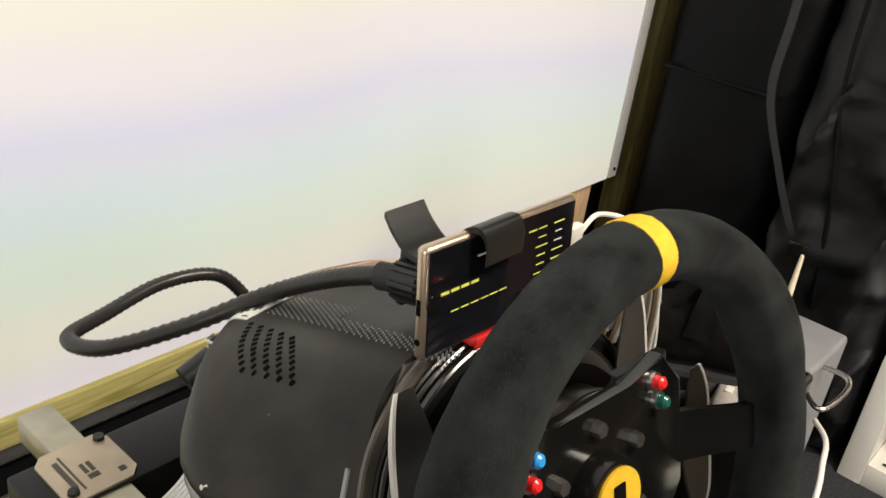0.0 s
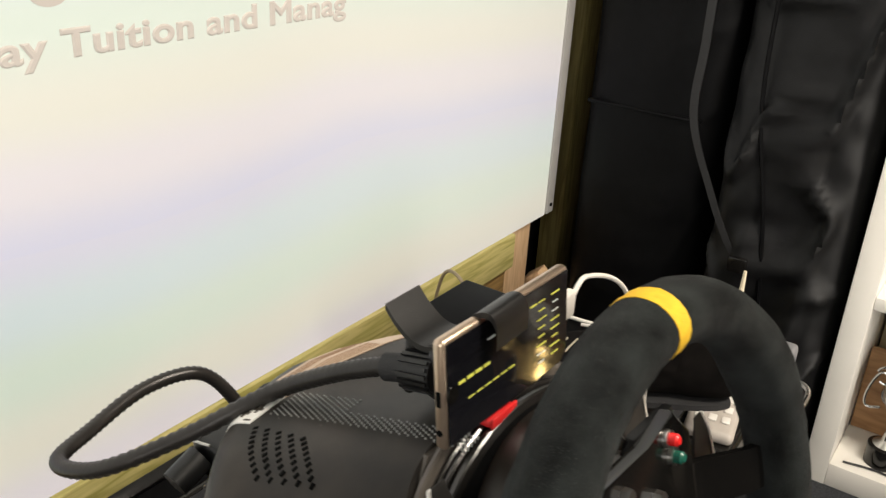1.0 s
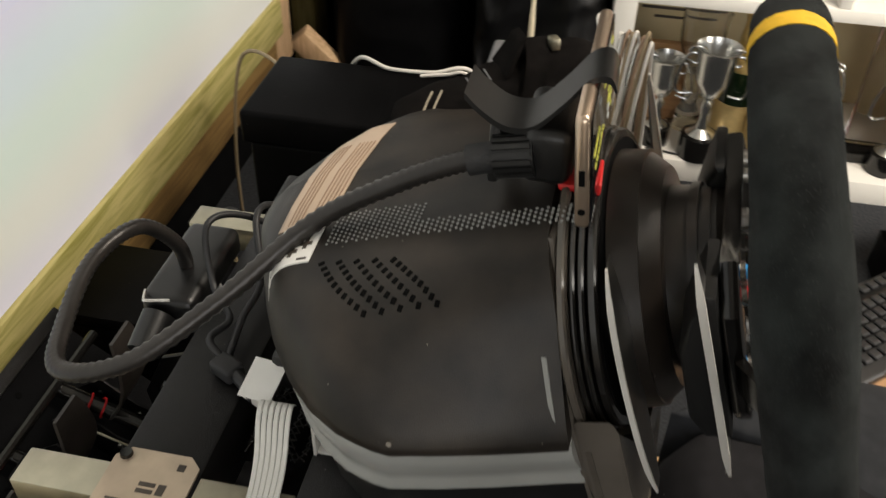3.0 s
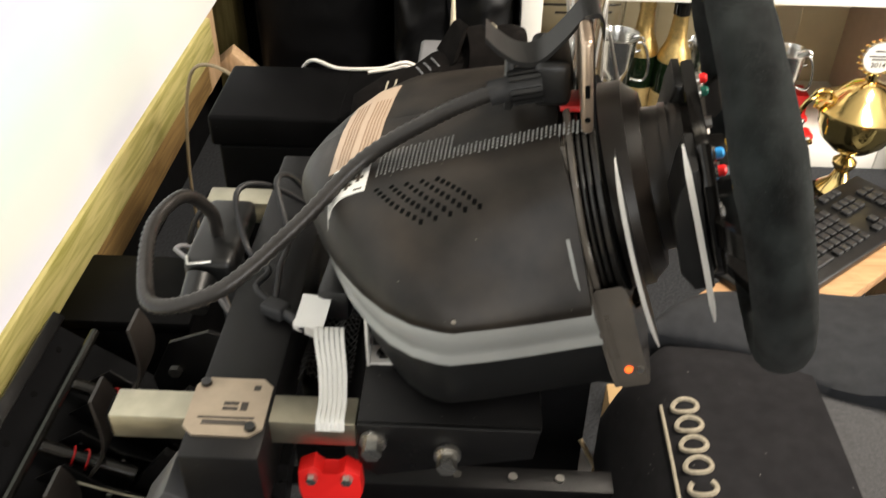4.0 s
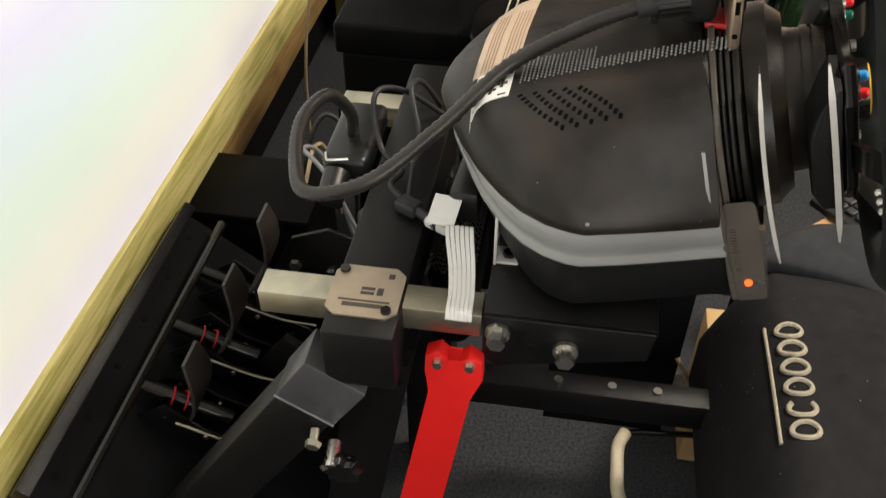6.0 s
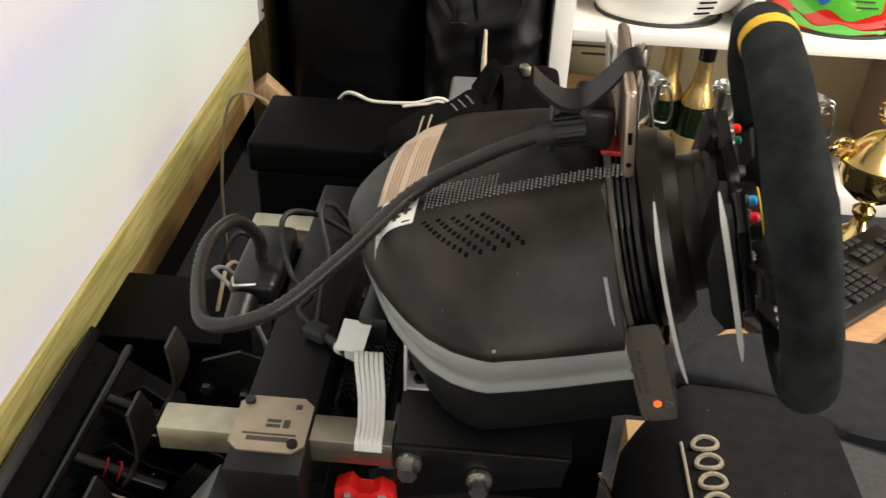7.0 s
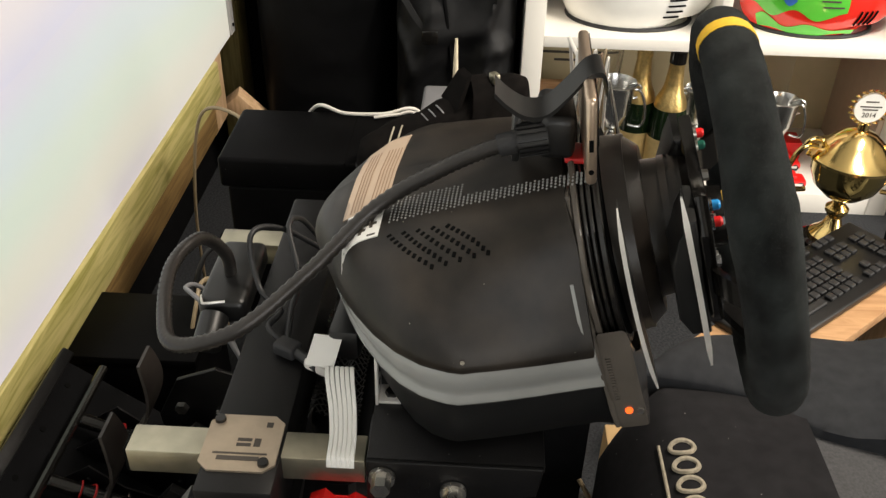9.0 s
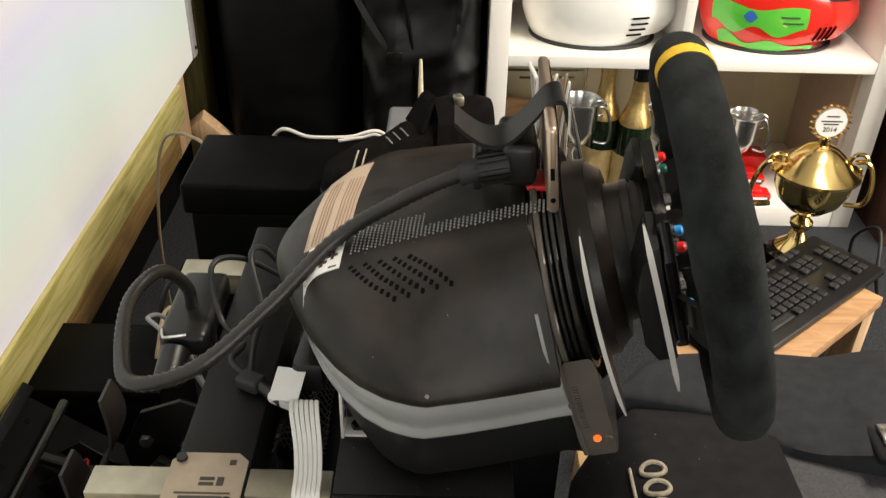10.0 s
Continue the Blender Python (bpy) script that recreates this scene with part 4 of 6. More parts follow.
cyl(bm, (0.299, 0.628, 0.480), (0.288, 0.627, 0.476), 0.004, 0.004, 10)
cyl(bm, (0.288, 0.627, 0.476), (0.283, 0.627, 0.475), 0.0075, 0.0065, 6)
part("clamp_screw", bm, "zinc", rig, "plated clamp screw")
bm = B()
cyl(bm, (0.299, 0.612, 0.465), (0.276, 0.610, 0.460), 0.006, 0.006, 14)
part("clamp_stud", bm, "steel", rig, "polished clamp stud")
bm = B()
kp = [Vector((0.276 + 0.004 * k, 0.603, 0.452)) for k in range(4)]
loft(bm, [[p + Vector((0, (r + 0.002 * math.cos(8 * a)) * math.cos(a), (r + 0.002 * math.cos(8 * a)) * math.sin(a))) for a in [2 * math.pi * i / 48 for i in range(48)]] for p, r in zip(kp, (0.013, 0.017, 0.017, 0.014))])
part("clamp_knob", bm, "gloss_black", rig, "black lobed clamp knob")
part("base_rail", one_box((0.30, -0.5, 0.0), (0.35, 0.85, 0.04), 0.003), "powder", rig, "black floor rail")
part("base_rail", one_box((0.745, -0.5, 0.0), (0.795, 0.85, 0.04), 0.003), "powder", rig, "black floor rail")

# ---- gooseneck phone holder ----
holder = thing("phone_holder", "black gooseneck phone holder clipped over the wheel base", "phone holder", (0.50, 0.63, 0.60))
GP = [(0.440, 0.376, 0.828), (0.438, 0.404, 0.820), (0.436, 0.442, 0.801), (0.430, 0.490, 0.770), (0.395, 0.535, 0.735), (0.361, 0.582, 0.706), (0.360, 0.629, 0.690), (0.401, 0.651, 0.684), (0.459, 0.662, 0.687), (0.505, 0.652, 0.683), (0.531, 0.641, 0.650), (0.545, 0.643, 0.612)]
bm = B()
tube(bm, GP, 0.0061, seg=12, n=18, ribs=0.15)
part("gooseneck", bm, "goose", holder, "ribbed dark flexible gooseneck", angle=80)
bm = B()
tube(bm, GP[:2], 0.0085, seg=14, n=6)
part("sleeve", bm, "rubber", holder, "black rubber sleeve")
NUT = Matrix.Translation((0.440, 0.380, 0.826)) @ Matrix.Rotation(radians(-12), 4, "X")
bm = B()
cyl(bm, (0, -0.011, 0), (0, 0.011, 0), 0.0112, 0.0112, 24)
nut = part("lock_nut", bm, "black_plastic", holder, "ribbed black lock nut", m=NUT)
for i in range(18):
    bm = B()
    box(bm, (-0.0012, -0.010, -0.0125), (0.0012, 0.010, -0.0105), 0.0, m=Matrix.Rotation(2 * math.pi * i / 18, 4, "Y"))
    part("rib", bm, "black_plastic", nut, m=NUT)
bm = B()
box(bm, (0.434, 0.350, 0.812), (0.486, 0.376, 0.845), 0.006, 3)
part("back_block", bm, "black_plastic", holder, "black clamp body")


def strap_band(pts, width, thick):
    bm = B()
    rings = []
    for p in spline(pts, 6):
        rings.append([p + Vector(o) for o in ((-width / 2, 0, 0), (width / 2, 0, 0), (width / 2, 0, thick), (-width / 2, 0, thick))])
    loft(bm, rings)
    return bm


part("jaw", strap_band([(0.456, 0.408, 0.855), (0.455, 0.399, 0.847), (0.454, 0.386, 0.840), (0.453, 0.372, 0.842), (0.452, 0.358, 0.857), (0.452, 0.347, 0.8715), (0.452, 0.338, 0.8745), (0.453, 0.3335, 0.868), (0.453, 0.3325, 0.858)], 0.032, 0.0035), "black_plastic", holder, "curved black spring jaw")
bm = B()
box(bm, (0.440, 0.388, 0.806), (0.472, 0.394, 0.842), 0.002)
part("lever", bm, "black_plastic", holder, "black squeeze lever")
bm = B()
box(bm, (0.442, 0.335, 0.8050), (0.468, 0.356, 0.8100), 0.002)
box(bm, (0.442, 0.3330, 0.8050), (0.468, 0.3352, 0.8120), 0.001)
part("lower_jaw", bm, "red_pad", holder, "red padded lower jaw")
bm = B()
box(bm, (0.440, 0.337, 0.8735), (0.466, 0.346, 0.8760), 0.001)
part("pad", bm, "red_pad", holder, "red rubber pad")
bm = B()
box(bm, (0.500, 0.62, 0.592), (0.60, 0.664, 0.618), 0.007, 3)
part("clamp_foot", bm, "black_plastic", holder, "black clamp foot on the bar")
bm = B()
cyl(bm, (0.470, 0.650, 0.590), (0.498, 0.648, 0.603), 0.013, 0.013, 20)
part("clamp_screw", bm, "black_plastic", holder, "round black clamp screw")

# ---- phone ----
PH = Matrix.Translation((0.4645, 0.3420, 0.8425)) @ Matrix.Rotation(radians(-2), 4, "Z") @ Matrix.Rotation(radians(-6), 4, "X")
phone = thing("phone", "gold-edged smartphone with yellow figures, held sideways", "phone", (0.4645, 0.3420, 0.811))
bm = B()
box(bm, (-0.062, -0.0038, -0.0315), (0.062, 0.0038, 0.0315), 0.0032, 3)
part("case", bm, "phone_gold", phone, "gold aluminium case", m=PH)
bm = B()
box(bm, (-0.0595, -0.0046, -0.0290), (0.0595, -0.0039, 0.0290), 0.0003, 1)
glass = part("front_glass", bm, "phone_glass", phone, "black glass front", m=PH)
rr = random.Random(4)
for x, z, w, h, mt in [(-0.036, 0.004, 0.030, 0.0016, "lcd_yellow"), (-0.020, -0.008, 0.046, 0.0006, "lcd_yellow"), (-0.020, 0.018, 0.009, 0.0009, "lcd_white"), (0.006, 0.013, 0.009, 0.0009, "lcd_yellow"), (0.022, 0.020, 0.009, 0.0009, "lcd_yellow")]:
    n = max(1, int(w / 0.0075))
    for q in range(n):
        x0 = x - w / 2 + w * q / n
        part("screen_text", one_box((x0, -0.0050, z - h / 2), (x0 + w / n * 0.78, -0.0047, z + h / 2)), mt, glass, "glowing text bar", m=PH)
for k in range(8):
    z = 0.020 - 0.0055 * k
    for x in (0.030, 0.045):
        w = 0.006 + 0.005 * rr.random()
        part("screen_text", one_box((x - w / 2, -0.0050, z - 0.00035), (x + w / 2, -0.0047, z + 0.00035)), rr.choice(["lcd_yellow", "lcd_yellow", "lcd_white"]), glass, "glowing text bar", m=PH)
bm = B()
cyl(bm, (-0.056, -0.0047, 0), (-0.056, -0.0051, 0), 0.0048, 0.0048, 24)
part("home_button", bm, "gloss_black", phone, "round home button", m=PH)
bm = B()
cyl(bm, (-0.0618, 0, -0.021), (-0.0623, 0, -0.021), 0.0019, 0.0019, 12)
box(bm, (-0.0623, -0.0015, -0.006), (-0.0618, 0.0015, 0.003), 0.0003, 1)
part("ports", bm, "void", phone, "dark sockets", m=PH)
lead = thing("charging_lead", "white phone charging lead with plug", "cable", (0.535, 0.338, 0.835))
part("plug", one_box((0.5265, 0.338, 0.834), (0.5415, 0.345, 0.852), 0.002), "white_cable", lead, "white plug")
bm = B()
tube(bm, [(0.5415, 0.342, 0.844), (0.575, 0.347, 0.846), (0.625, 0.34, 0.82), (0.66, 0.33, 0.75), (0.67, 0.33, 0.66), (0.68, 0.36, 0.5), (0.70, 0.42, 0.3)], 0.0017, seg=8)
part("cord", bm, "white_cable", lead, "thin white cord")

# ---- leads behind and beside the base ----
def lead_thing(name, label, pts, r, material="cable", seg=8):
    bm = B()
    tube(bm, pts, r, seg=seg)
    return single(name, bm, material, label, "cable", kind="", angle=80)


lead_thing("cable", "thin black cable looped behind the rig", [(0.60, 0.56, 0.607), (0.575, 0.60, 0.65), (0.545, 0.62, 0.66), (0.52, 0.61, 0.62), (0.49, 0.585, 0.62), (0.465, 0.590, 0.622), (0.452, 0.575, 0.616)], 0.0028)
lead_thing("cable", "thin black cable looped over the crossbeam", [(0.62, 0.57, 0.607), (0.60, 0.585, 0.645), (0.57, 0.59, 0.655), (0.53, 0.575, 0.625), (0.49, 0.575, 0.622), (0.45, 0.572, 0.616)], 0.0028)
lead_thing("cable", "white cable run to the tagged plug", [(0.442, 0.562, 0.614), (0.432, 0.550, 0.614), (0.424, 0.541, 0.614)], 0.0048)
bm = B()
box(bm, (-0.008, -0.010, -0.006), (0.008, 0.012, 0.006), 0.003, 3, m=Matrix.Translation((0.447, 0.570, 0.614)) @ Matrix.Rotation(radians(-28), 4, "Z"))
single("cable_plug", bm, "rubber", "black ribbed cable plug", "plug")
bm = B()
box(bm, (-0.0150, -0.0120, -0.0004), (0.0150, 0.0120, 0.0004), 0.0, m=Matrix.Translation((0.430, 0.5365, 0.628)) @ Matrix.Rotation(radians(-8), 4, "Z") @ Matrix.Rotation(radians(-18), 4, "Y"))
single("paper_tag", bm, "paper", "white folded paper tag on the cable", "tag")
bm = B()
box(bm, (-0.003, -0.014, -0.005), (0.006, 0.014, 0.005), 0.003, 2, m=Matrix.Translation((0.424, 0.541, 0.614)) @ Matrix.Rotation(radians(-28), 4, "Z"))
single("white_plug", bm, "white_cable", "white cable plug beside the wheel base", "plug")
ribbon = thing("ribbon_cable", "flat white ribbed ribbon cable over the bar", "cable", (0.366, 0.51, 0.605))
for k in range(6):
    f = k / 5 - 0.5
    bm = B()
    P = spline([(0.421, 0.5215 + 0.019 * f, 0.618), (0.413, 0.5210 + 0.020 * f, 0.6255), (0.400, 0.5190 + 0.020 * f, 0.6235), (0.378, 0.5140 + 0.0185 * f, 0.6130), (0.355, 0.5110 + 0.0175 * f, 0.6072), (0.3375, 0.5105 + 0.0175 * f, 0.6058), (0.3335, 0.5105 + 0.0175 * f, 0.598)], 5)
    loft(bm, [[p + Vector(o) for o in ((0, -0.0018, 0), (0, 0.0018, 0), (0, 0.0012, 0.0012), (0, -0.0012, 0.0012))] for p in P])
    part("strand", bm, "paper", ribbon)

# ---- seat ----
seat = thing("racing_chair", "black cloth racing seat with cream embroidered emblem", "chair", (0.48, -0.1, 0.12))


def cushion(name, fx, fy, material, label, nu=30, nv=30, depth=0.06):
    """A padded sheet from a height function with a thick skirt."""
    bm = B()
    g = [[bm.verts.new(fx(i / nu, j / nv)) for i in range(nu + 1)] for j in range(nv + 1)]
    for j in range(nv):
        for i in range(nu):
            bm.faces.new((g[j][i], g[j][i + 1], g[j + 1][i + 1], g[j + 1][i]))
    r = bmesh.ops.extrude_face_region(bm, geom=bm.faces[:])
    for v in r["geom"]:
        if isinstance(v, bmesh.types.BMVert):
            v.co.z -= depth
    return part(name, bm, material, seat, label, angle=60)


def front_pad(u, v):
    # u across the seat, v from the front lip backwards
    x = 0.28 + 0.38 * u
    y = 0.258 - 0.212 * v
    lip = max(0.0, 1 - v / 0.34)
    round_x = max(0.0, abs(u - 0.5) - 0.36) / 0.14
    y -= 0.05 * round_x ** 2.2 * lip
    z = 0.415 - 0.11 * lip ** 2 - 0.022 * round_x ** 2
    z += 0.008 * math.sin(math.pi * u)
    return (x, y, z)


cushion("front_cushion", front_pad, None, "seat_dark", "rounded black front cushion")
cushion("seat_base", lambda u, v: (0.30 + 0.34 * u, 0.0455 - 0.46 * v, 0.402 - 0.02 * v + 0.012 * abs(2 * u - 1) ** 3), None, "seat_insert", "charcoal cloth centre panel")
INNER = spline([(0.652, 0.226, 0), (0.640, 0.150, 0), (0.622, 0.096, 0), (0.584, 0.046, 0), (0.566, -0.01, 0), (0.552, -0.10, 0), (0.54, -0.30, 0), (0.54, -0.55, 0)], 8)
OUTER = spline([(0.664, 0.222, 0), (0.728, 0.150, 0), (0.744, 0.085, 0), (0.748, 0.02, 0), (0.742, -0.06, 0), (0.738, -0.13, 0), (0.738, -0.32, 0), (0.738, -0.58, 0)], 8)
for sx in (-1, 1):
    def bol(u, v, s=sx):
        k = min(len(INNER) - 1, int(round(v * (len(INNER) - 1))))
        p = INNER[k].lerp(OUTER[k], u)
        head = max(0.0, 1 - v / 0.14)
        z = 0.416 + 0.016 * math.sin(math.pi * u) ** 0.7 - 0.05 * head ** 3 * u - 0.012 * u ** 6 + 0.12 * max(0.0, v - 0.55)
        return (p.x if s > 0 else 0.94 - p.x, p.y, z)
    cushion("bolster", bol, None, "seat", "raised black side bolster", nv=len(INNER) - 1, depth=0.17)


def back_pad(u, v):
    x = 0.24 + 0.49 * u
    side = abs(2 * u - 1)
    y = -0.42 - 0.25 * v + 0.09 * side ** 3
    return (x, y, 0.40 + 0.72 * v)


bm = B()
nu, nv = 24, 24
rows = []
for j in range(nv + 1):
    fr = [Vector(back_pad(i / nu, j / nv)) for i in range(nu + 1)]
    rows.append(fr + [p + Vector((0, -0.10, -0.02)) for p in fr[::-1]])
loft(bm, rows)
part("backrest", bm, "seat", seat, "tall black backrest", angle=60)
part("seat_pan", one_box((0.28, -0.50, 0.12), (0.69, 0.10, 0.30), 0.02), "powder", seat, "black seat pan")


def pad_point(x, y):
    u, v = (x - 0.28) / 0.38, (0.258 - y) / 0.212
    return Vector(front_pad(u, v))


# plain embroidered shapes for the maker's mark
for k in range(6):
    xc = 0.538 - 0.0255 * k
    bm = B()
    ring = []
    for i in range(21):
        a = 2 * math.pi * i / 20 if k != 4 else 0.8 + 4.7 * i / 20
        p = pad_point(xc + 0.0092 * math.cos(a), 0.190 + 0.0120 * math.sin(a))
        ring.append(p + Vector((0, 0, 0.0012)))
    tube(bm, ring, 0.0027, seg=6, n=2)
    part("embroidery", bm, "thread", seat, "raised cream embroidered ring")
bm = B()
tube(bm, [pad_point(x, 0.211) + Vector((0, 0, 0.001)) for x in (0.549, 0.51, 0.46, 0.40)], 0.002, seg=6)
part("embroidery", bm, "thread", seat, "cream embroidered underline")
bm = B()
box(bm, (0.545, -0.100, 0.424), (0.606, -0.046, 0.437), 0.005, 3)
part("buckle_pad", bm, "seat_dark", seat, "padded black cloth tab")
bm = B()
box(bm, (0.560, -0.094, 0.4375), (0.592, -0.056, 0.4425), 0.003)
part("strap_buckle", bm, "steel", seat, "steel belt buckle")
# slider handle under the seat
bm = B()
tube(bm, [(0.60, 0.10, 0.16), (0.592, 0.26, 0.155), (0.588, 0.318, 0.15), (0.570, 0.328, 0.15), (0.49, 0.330, 0.15), (0.474, 0.322, 0.15), (0.468, 0.25, 0.15), (0.46, 0.10, 0.155)], 0.004, seg=10)
part("slider_bar", bm, "gloss_black", seat, "black slider release bar")
bm = B()
tube(bm, [(0.588, 0.322, 0.15), (0.565, 0.331, 0.15), (0.53, 0.332, 0.15), (0.498, 0.331, 0.15), (0.474, 0.324, 0.15)], 0.0085, seg=14)
part("grip", bm, "ivory_foam", seat, "ivory foam grip")
lead_thing("cable", "brown lead hanging under the seat", [(0.62, 0.275, 0.27), (0.60, 0.25, 0.235), (0.565, 0.215, 0.22), (0.54, 0.19, 0.22)], 0.003, "cream_cable")
single("card_box", one_box((0.665, 0.195, 0.0), (0.745, 0.228, 0.24), 0.003), "card", "plain brown card box under the rig", "box")

# ---- black equipment boxes ----
pc = thing("equipment_case", "matt black equipment case with a flat lid", "case", (1.03, 0.58, 0))
part("body", one_box((0.972, 0.432, 0.0), (1.121, 0.774, 0.452), 0.006, seg=3), "box_black", pc)
part("lid", one_box((0.966, 0.425, 0.4525), (1.127, 0.782, 0.500), 0.006, seg=3), "box_black", pc, "black lid")
part("lid_seam", one_box((0.9655, 0.600, 0.4800), (1.1275, 0.6012, 0.5004)), "void", pc, "fine dark seam across the lid")
bb = thing("black_box", "plain matt black box behind the pedals", "box", (0.835, 0.876, 0.0))
part("body", one_box((0.765, 0.785, 0.0), (0.905, 0.968, 0.282), 0.004), "box_black", bb)
part("lid", one_box((0.763, 0.783, 0.2825), (0.907, 0.970, 0.300), 0.004), "box_black", bb, "close-fitting black lid")
net = thing("net_bag", "black string net bag slumped behind the wheel base", "bag", (0.45, 0.53, 0.5))
bm = B()
box(bm, (0.415, 0.508, 0.470), (0.560, 0.5535, 0.560), 0.018, 4)
part("lining", bm, "box_black", net, "dark cloth lining inside the net")


def net_point(u, v):
    return Vector((0.418 + 0.140 * u, 0.5525 - 0.044 * v, 0.5625 + 0.005 * math.sin(9 * u + 4 * v) + 0.004 * math.sin(14 * v - 5 * u)))


bm = B()
for k in range(-7, 22):
    for d in (-1, 1):
        ln = []
        for q in range(13):
            v = q / 12
            u = k / 21 + d * v * 0.33 + (0.33 if d < 0 else 0.0)
            if 0.0 <= u <= 1.0:
                ln.append(net_point(u, v))
        if len(ln) > 2:
            tube(bm, ln, 0.0007, seg=4, n=1)
mesh_part = part("netting", bm, "net_cord", net, "thin knotted black cord net", angle=80)
mesh_part["kind"] = "stuff"

# ---- pedals ----
pedals = thing("pedal_set", "black metal pedal set with red springs and cylinders", "pedals", (0.50, 0.82, 0.0))
PD = Matrix.Translation((0.0, 0.945, 0.340)) @ Matrix.Rotation(radians(38), 4, "X")


def pedal_box(name, lo, hi, material, label, bev=0.002):
    # v runs down the slope towards the driver, so it is negated
    bm = B()
    box(bm, (lo[0], -hi[1], lo[2]), (hi[0], -lo[1], hi[2]), bev)
    return part(name, bm, material, pedals, label, m=PD)


pedal_box("base_plate", (0.27, 0.0, -0.012), (0.72, 0.34, 0.0), "board_black", "black steel base plate")
pedal_box("rear_rail", (0.27, 0.0, 0.0005), (0.72, 0.016, 0.020), "powder", "folded rear edge")
pedal_box("support", (0.30, 0.05, -0.26), (0.33, 0.09, -0.0125), "powder", "black support leg")
pedal_box("support", (0.66, 0.05, -0.26), (0.69, 0.09, -0.0125), "powder", "black support leg")
for i in range(6):
    bm = B()
    cyl(bm, (0.31 + 0.075 * i, -0.030, 0.0), (0.31 + 0.075 * i, -0.030, 0.0008), 0.004, 0.004, 10)
    part("hole", bm, "void", pedals, "dark drilled hole", m=PD)
bm = B()
tube(bm, [(0.28, -0.055, 0.030), (0.50, -0.055, 0.030), (0.71, -0.055, 0.030)], 0.006, seg=10)
part("cross_tube", bm, "gloss_black", pedals, "glossy black cross tube", m=PD)
for k, (x, y, z) in enumerate(((0.63, 0.786, 0.428), (0.535, 0.797, 0.415), (0.44, 0.813, 0.385))):
    bm = B()
    rings = []
    for i in range(17):
        t = i / 16
        w = 0.010 + 0.017 * math.sin(math.pi * min(1.0, 0.12 + 0.80 * t)) ** 0.7
        yy = y - 0.018 * math.sin(math.pi * t) + 0.030 * t
        zz = z - 0.125 * t
        rings.append([(x - w, yy, zz), (x + w, yy, zz), (x + w, yy + 0.0035, zz), (x - w, yy + 0.0035, zz)])
    loft(bm, rings)
    part("pedal_face", bm, "pedal_grey", pedals, "curved black pedal face", angle=60)
    pedal_box("pedal_arm", (x - 0.006, 0.17, 0.002), (x + 0.006, 0.20, 0.11), "powder", "black pedal arm")
    for d in (-0.024, 0.024):
        bm = B()
        slab(bm, [(-0.24, 0.0005), (-0.25, 0.05), (-0.21, 0.062), (-0.14, 0.040), (-0.09, 0.045), (-0.075, 0.0005)], x + d - 0.0012, x + d + 0.0012, 0.0004)
        bm.transform(SWAP)
        br = part("side_bracket", bm, "powder", pedals, "black drilled side bracket", m=PD)
        for q in range(3):
            bm = B()
            cyl(bm, (x + d - 0.0014, -0.10 - 0.05 * q, 0.025 + 0.006 * q), (x + d - 0.004, -0.10 - 0.05 * q, 0.025 + 0.006 * q), 0.0035, 0.003, 8)
            part("rivet", bm, "steel" if q == 1 else "powder", br, "small rivet", m=PD)
    bm = B()
    cyl(bm, (x, -0.060, 0.022), (x, -0.165, 0.050), 0.009, 0.009, 16)
    part("cylinder", bm, "gloss_black", pedals, "black damper cylinder", m=PD)
    bm = B()
    tube(bm, [(x + 0.011 * math.cos(a * 0.9), -0.075 - 0.0022 * a, 0.026 + 0.0006 * a + 0.011 * math.sin(a * 0.9)) for a in range(8, 20)], 0.0013, seg=6, n=3)
    part("spring", bm, "red_dull", pedals, "bright red coil spring", m=PD)
    bm = B()
    cyl(bm, (x - 0.02, -0.055, 0.030), (x - 0.032, -0.055, 0.030), 0.0048, 0.0048, 12)
    part("collar", bm, "red_dull", pedals, "red adjuster collar", m=PD)
    bm = B()
    tube(bm, [(x - 0.034, -0.11, 0.040), (x - 0.036, -0.17, 0.062), (x - 0.034, -0.21, 0.085)], 0.0014, seg=6)
    part("link_rod", bm, "zinc", pedals, "thin steel link rod", m=PD)
# gusset plate with two bright bolts behind the crossbeam
bm = B()
slab(bm, [(0.640, 0.20), (0.790, 0.20), (0.800, 0.30), (0.770, 0.36), (0.720, 0.380), (0.640, 0.35)], 0.664, 0.670, 0.001)
bm.transform(SWAP)
gus = part("gusset", bm, "powder", rig, "black gusset plate")
for y, z in ((0.769, 0.315), (0.722, 0.305)):
    bm = B()
    cyl(bm, (0.664, y, z), (0.658, y, z), 0.009, 0.008, 6)
    part("bolt", bm, "steel", gus, "bright hex bolt")
lead_thing("cable", "cream cable looped behind the rig", [(0.90, 0.85, 0.10), (0.835, 0.815, 0.26), (0.845, 0.802, 0.325), (0.880, 0.800, 0.345), (0.905, 0.790, 0.320), (0.93, 0.785, 0.18)], 0.0032, "cream_cable")
lead_thing("cable", "cream cable run down beside the case", [(1.24, 0.93, 0.0), (1.23, 0.92, 0.25), (1.21, 0.88, 0.44), (1.15, 0.80, 0.475), (1.10, 0.772, 0.45)], 0.003, "cream_cable")
lead_thing("cable", "grey cable coiled behind the crossbeam", [(0.80, 0.70, 0.10), (0.76, 0.74, 0.40), (0.72, 0.76, 0.46), (0.69, 0.72, 0.44), (0.70, 0.68, 0.30), (0.74, 0.68, 0.10)], 0.003, "grey_plastic")
lead_thing("cable", "black cables tangled behind the rig", [(0.92, 0.84, 0.02), (0.86, 0.72, 0.20), (0.80, 0.66, 0.30), (0.74, 0.70, 0.34), (0.70, 0.64, 0.20), (0.72, 0.60, 0.02)], 0.004)
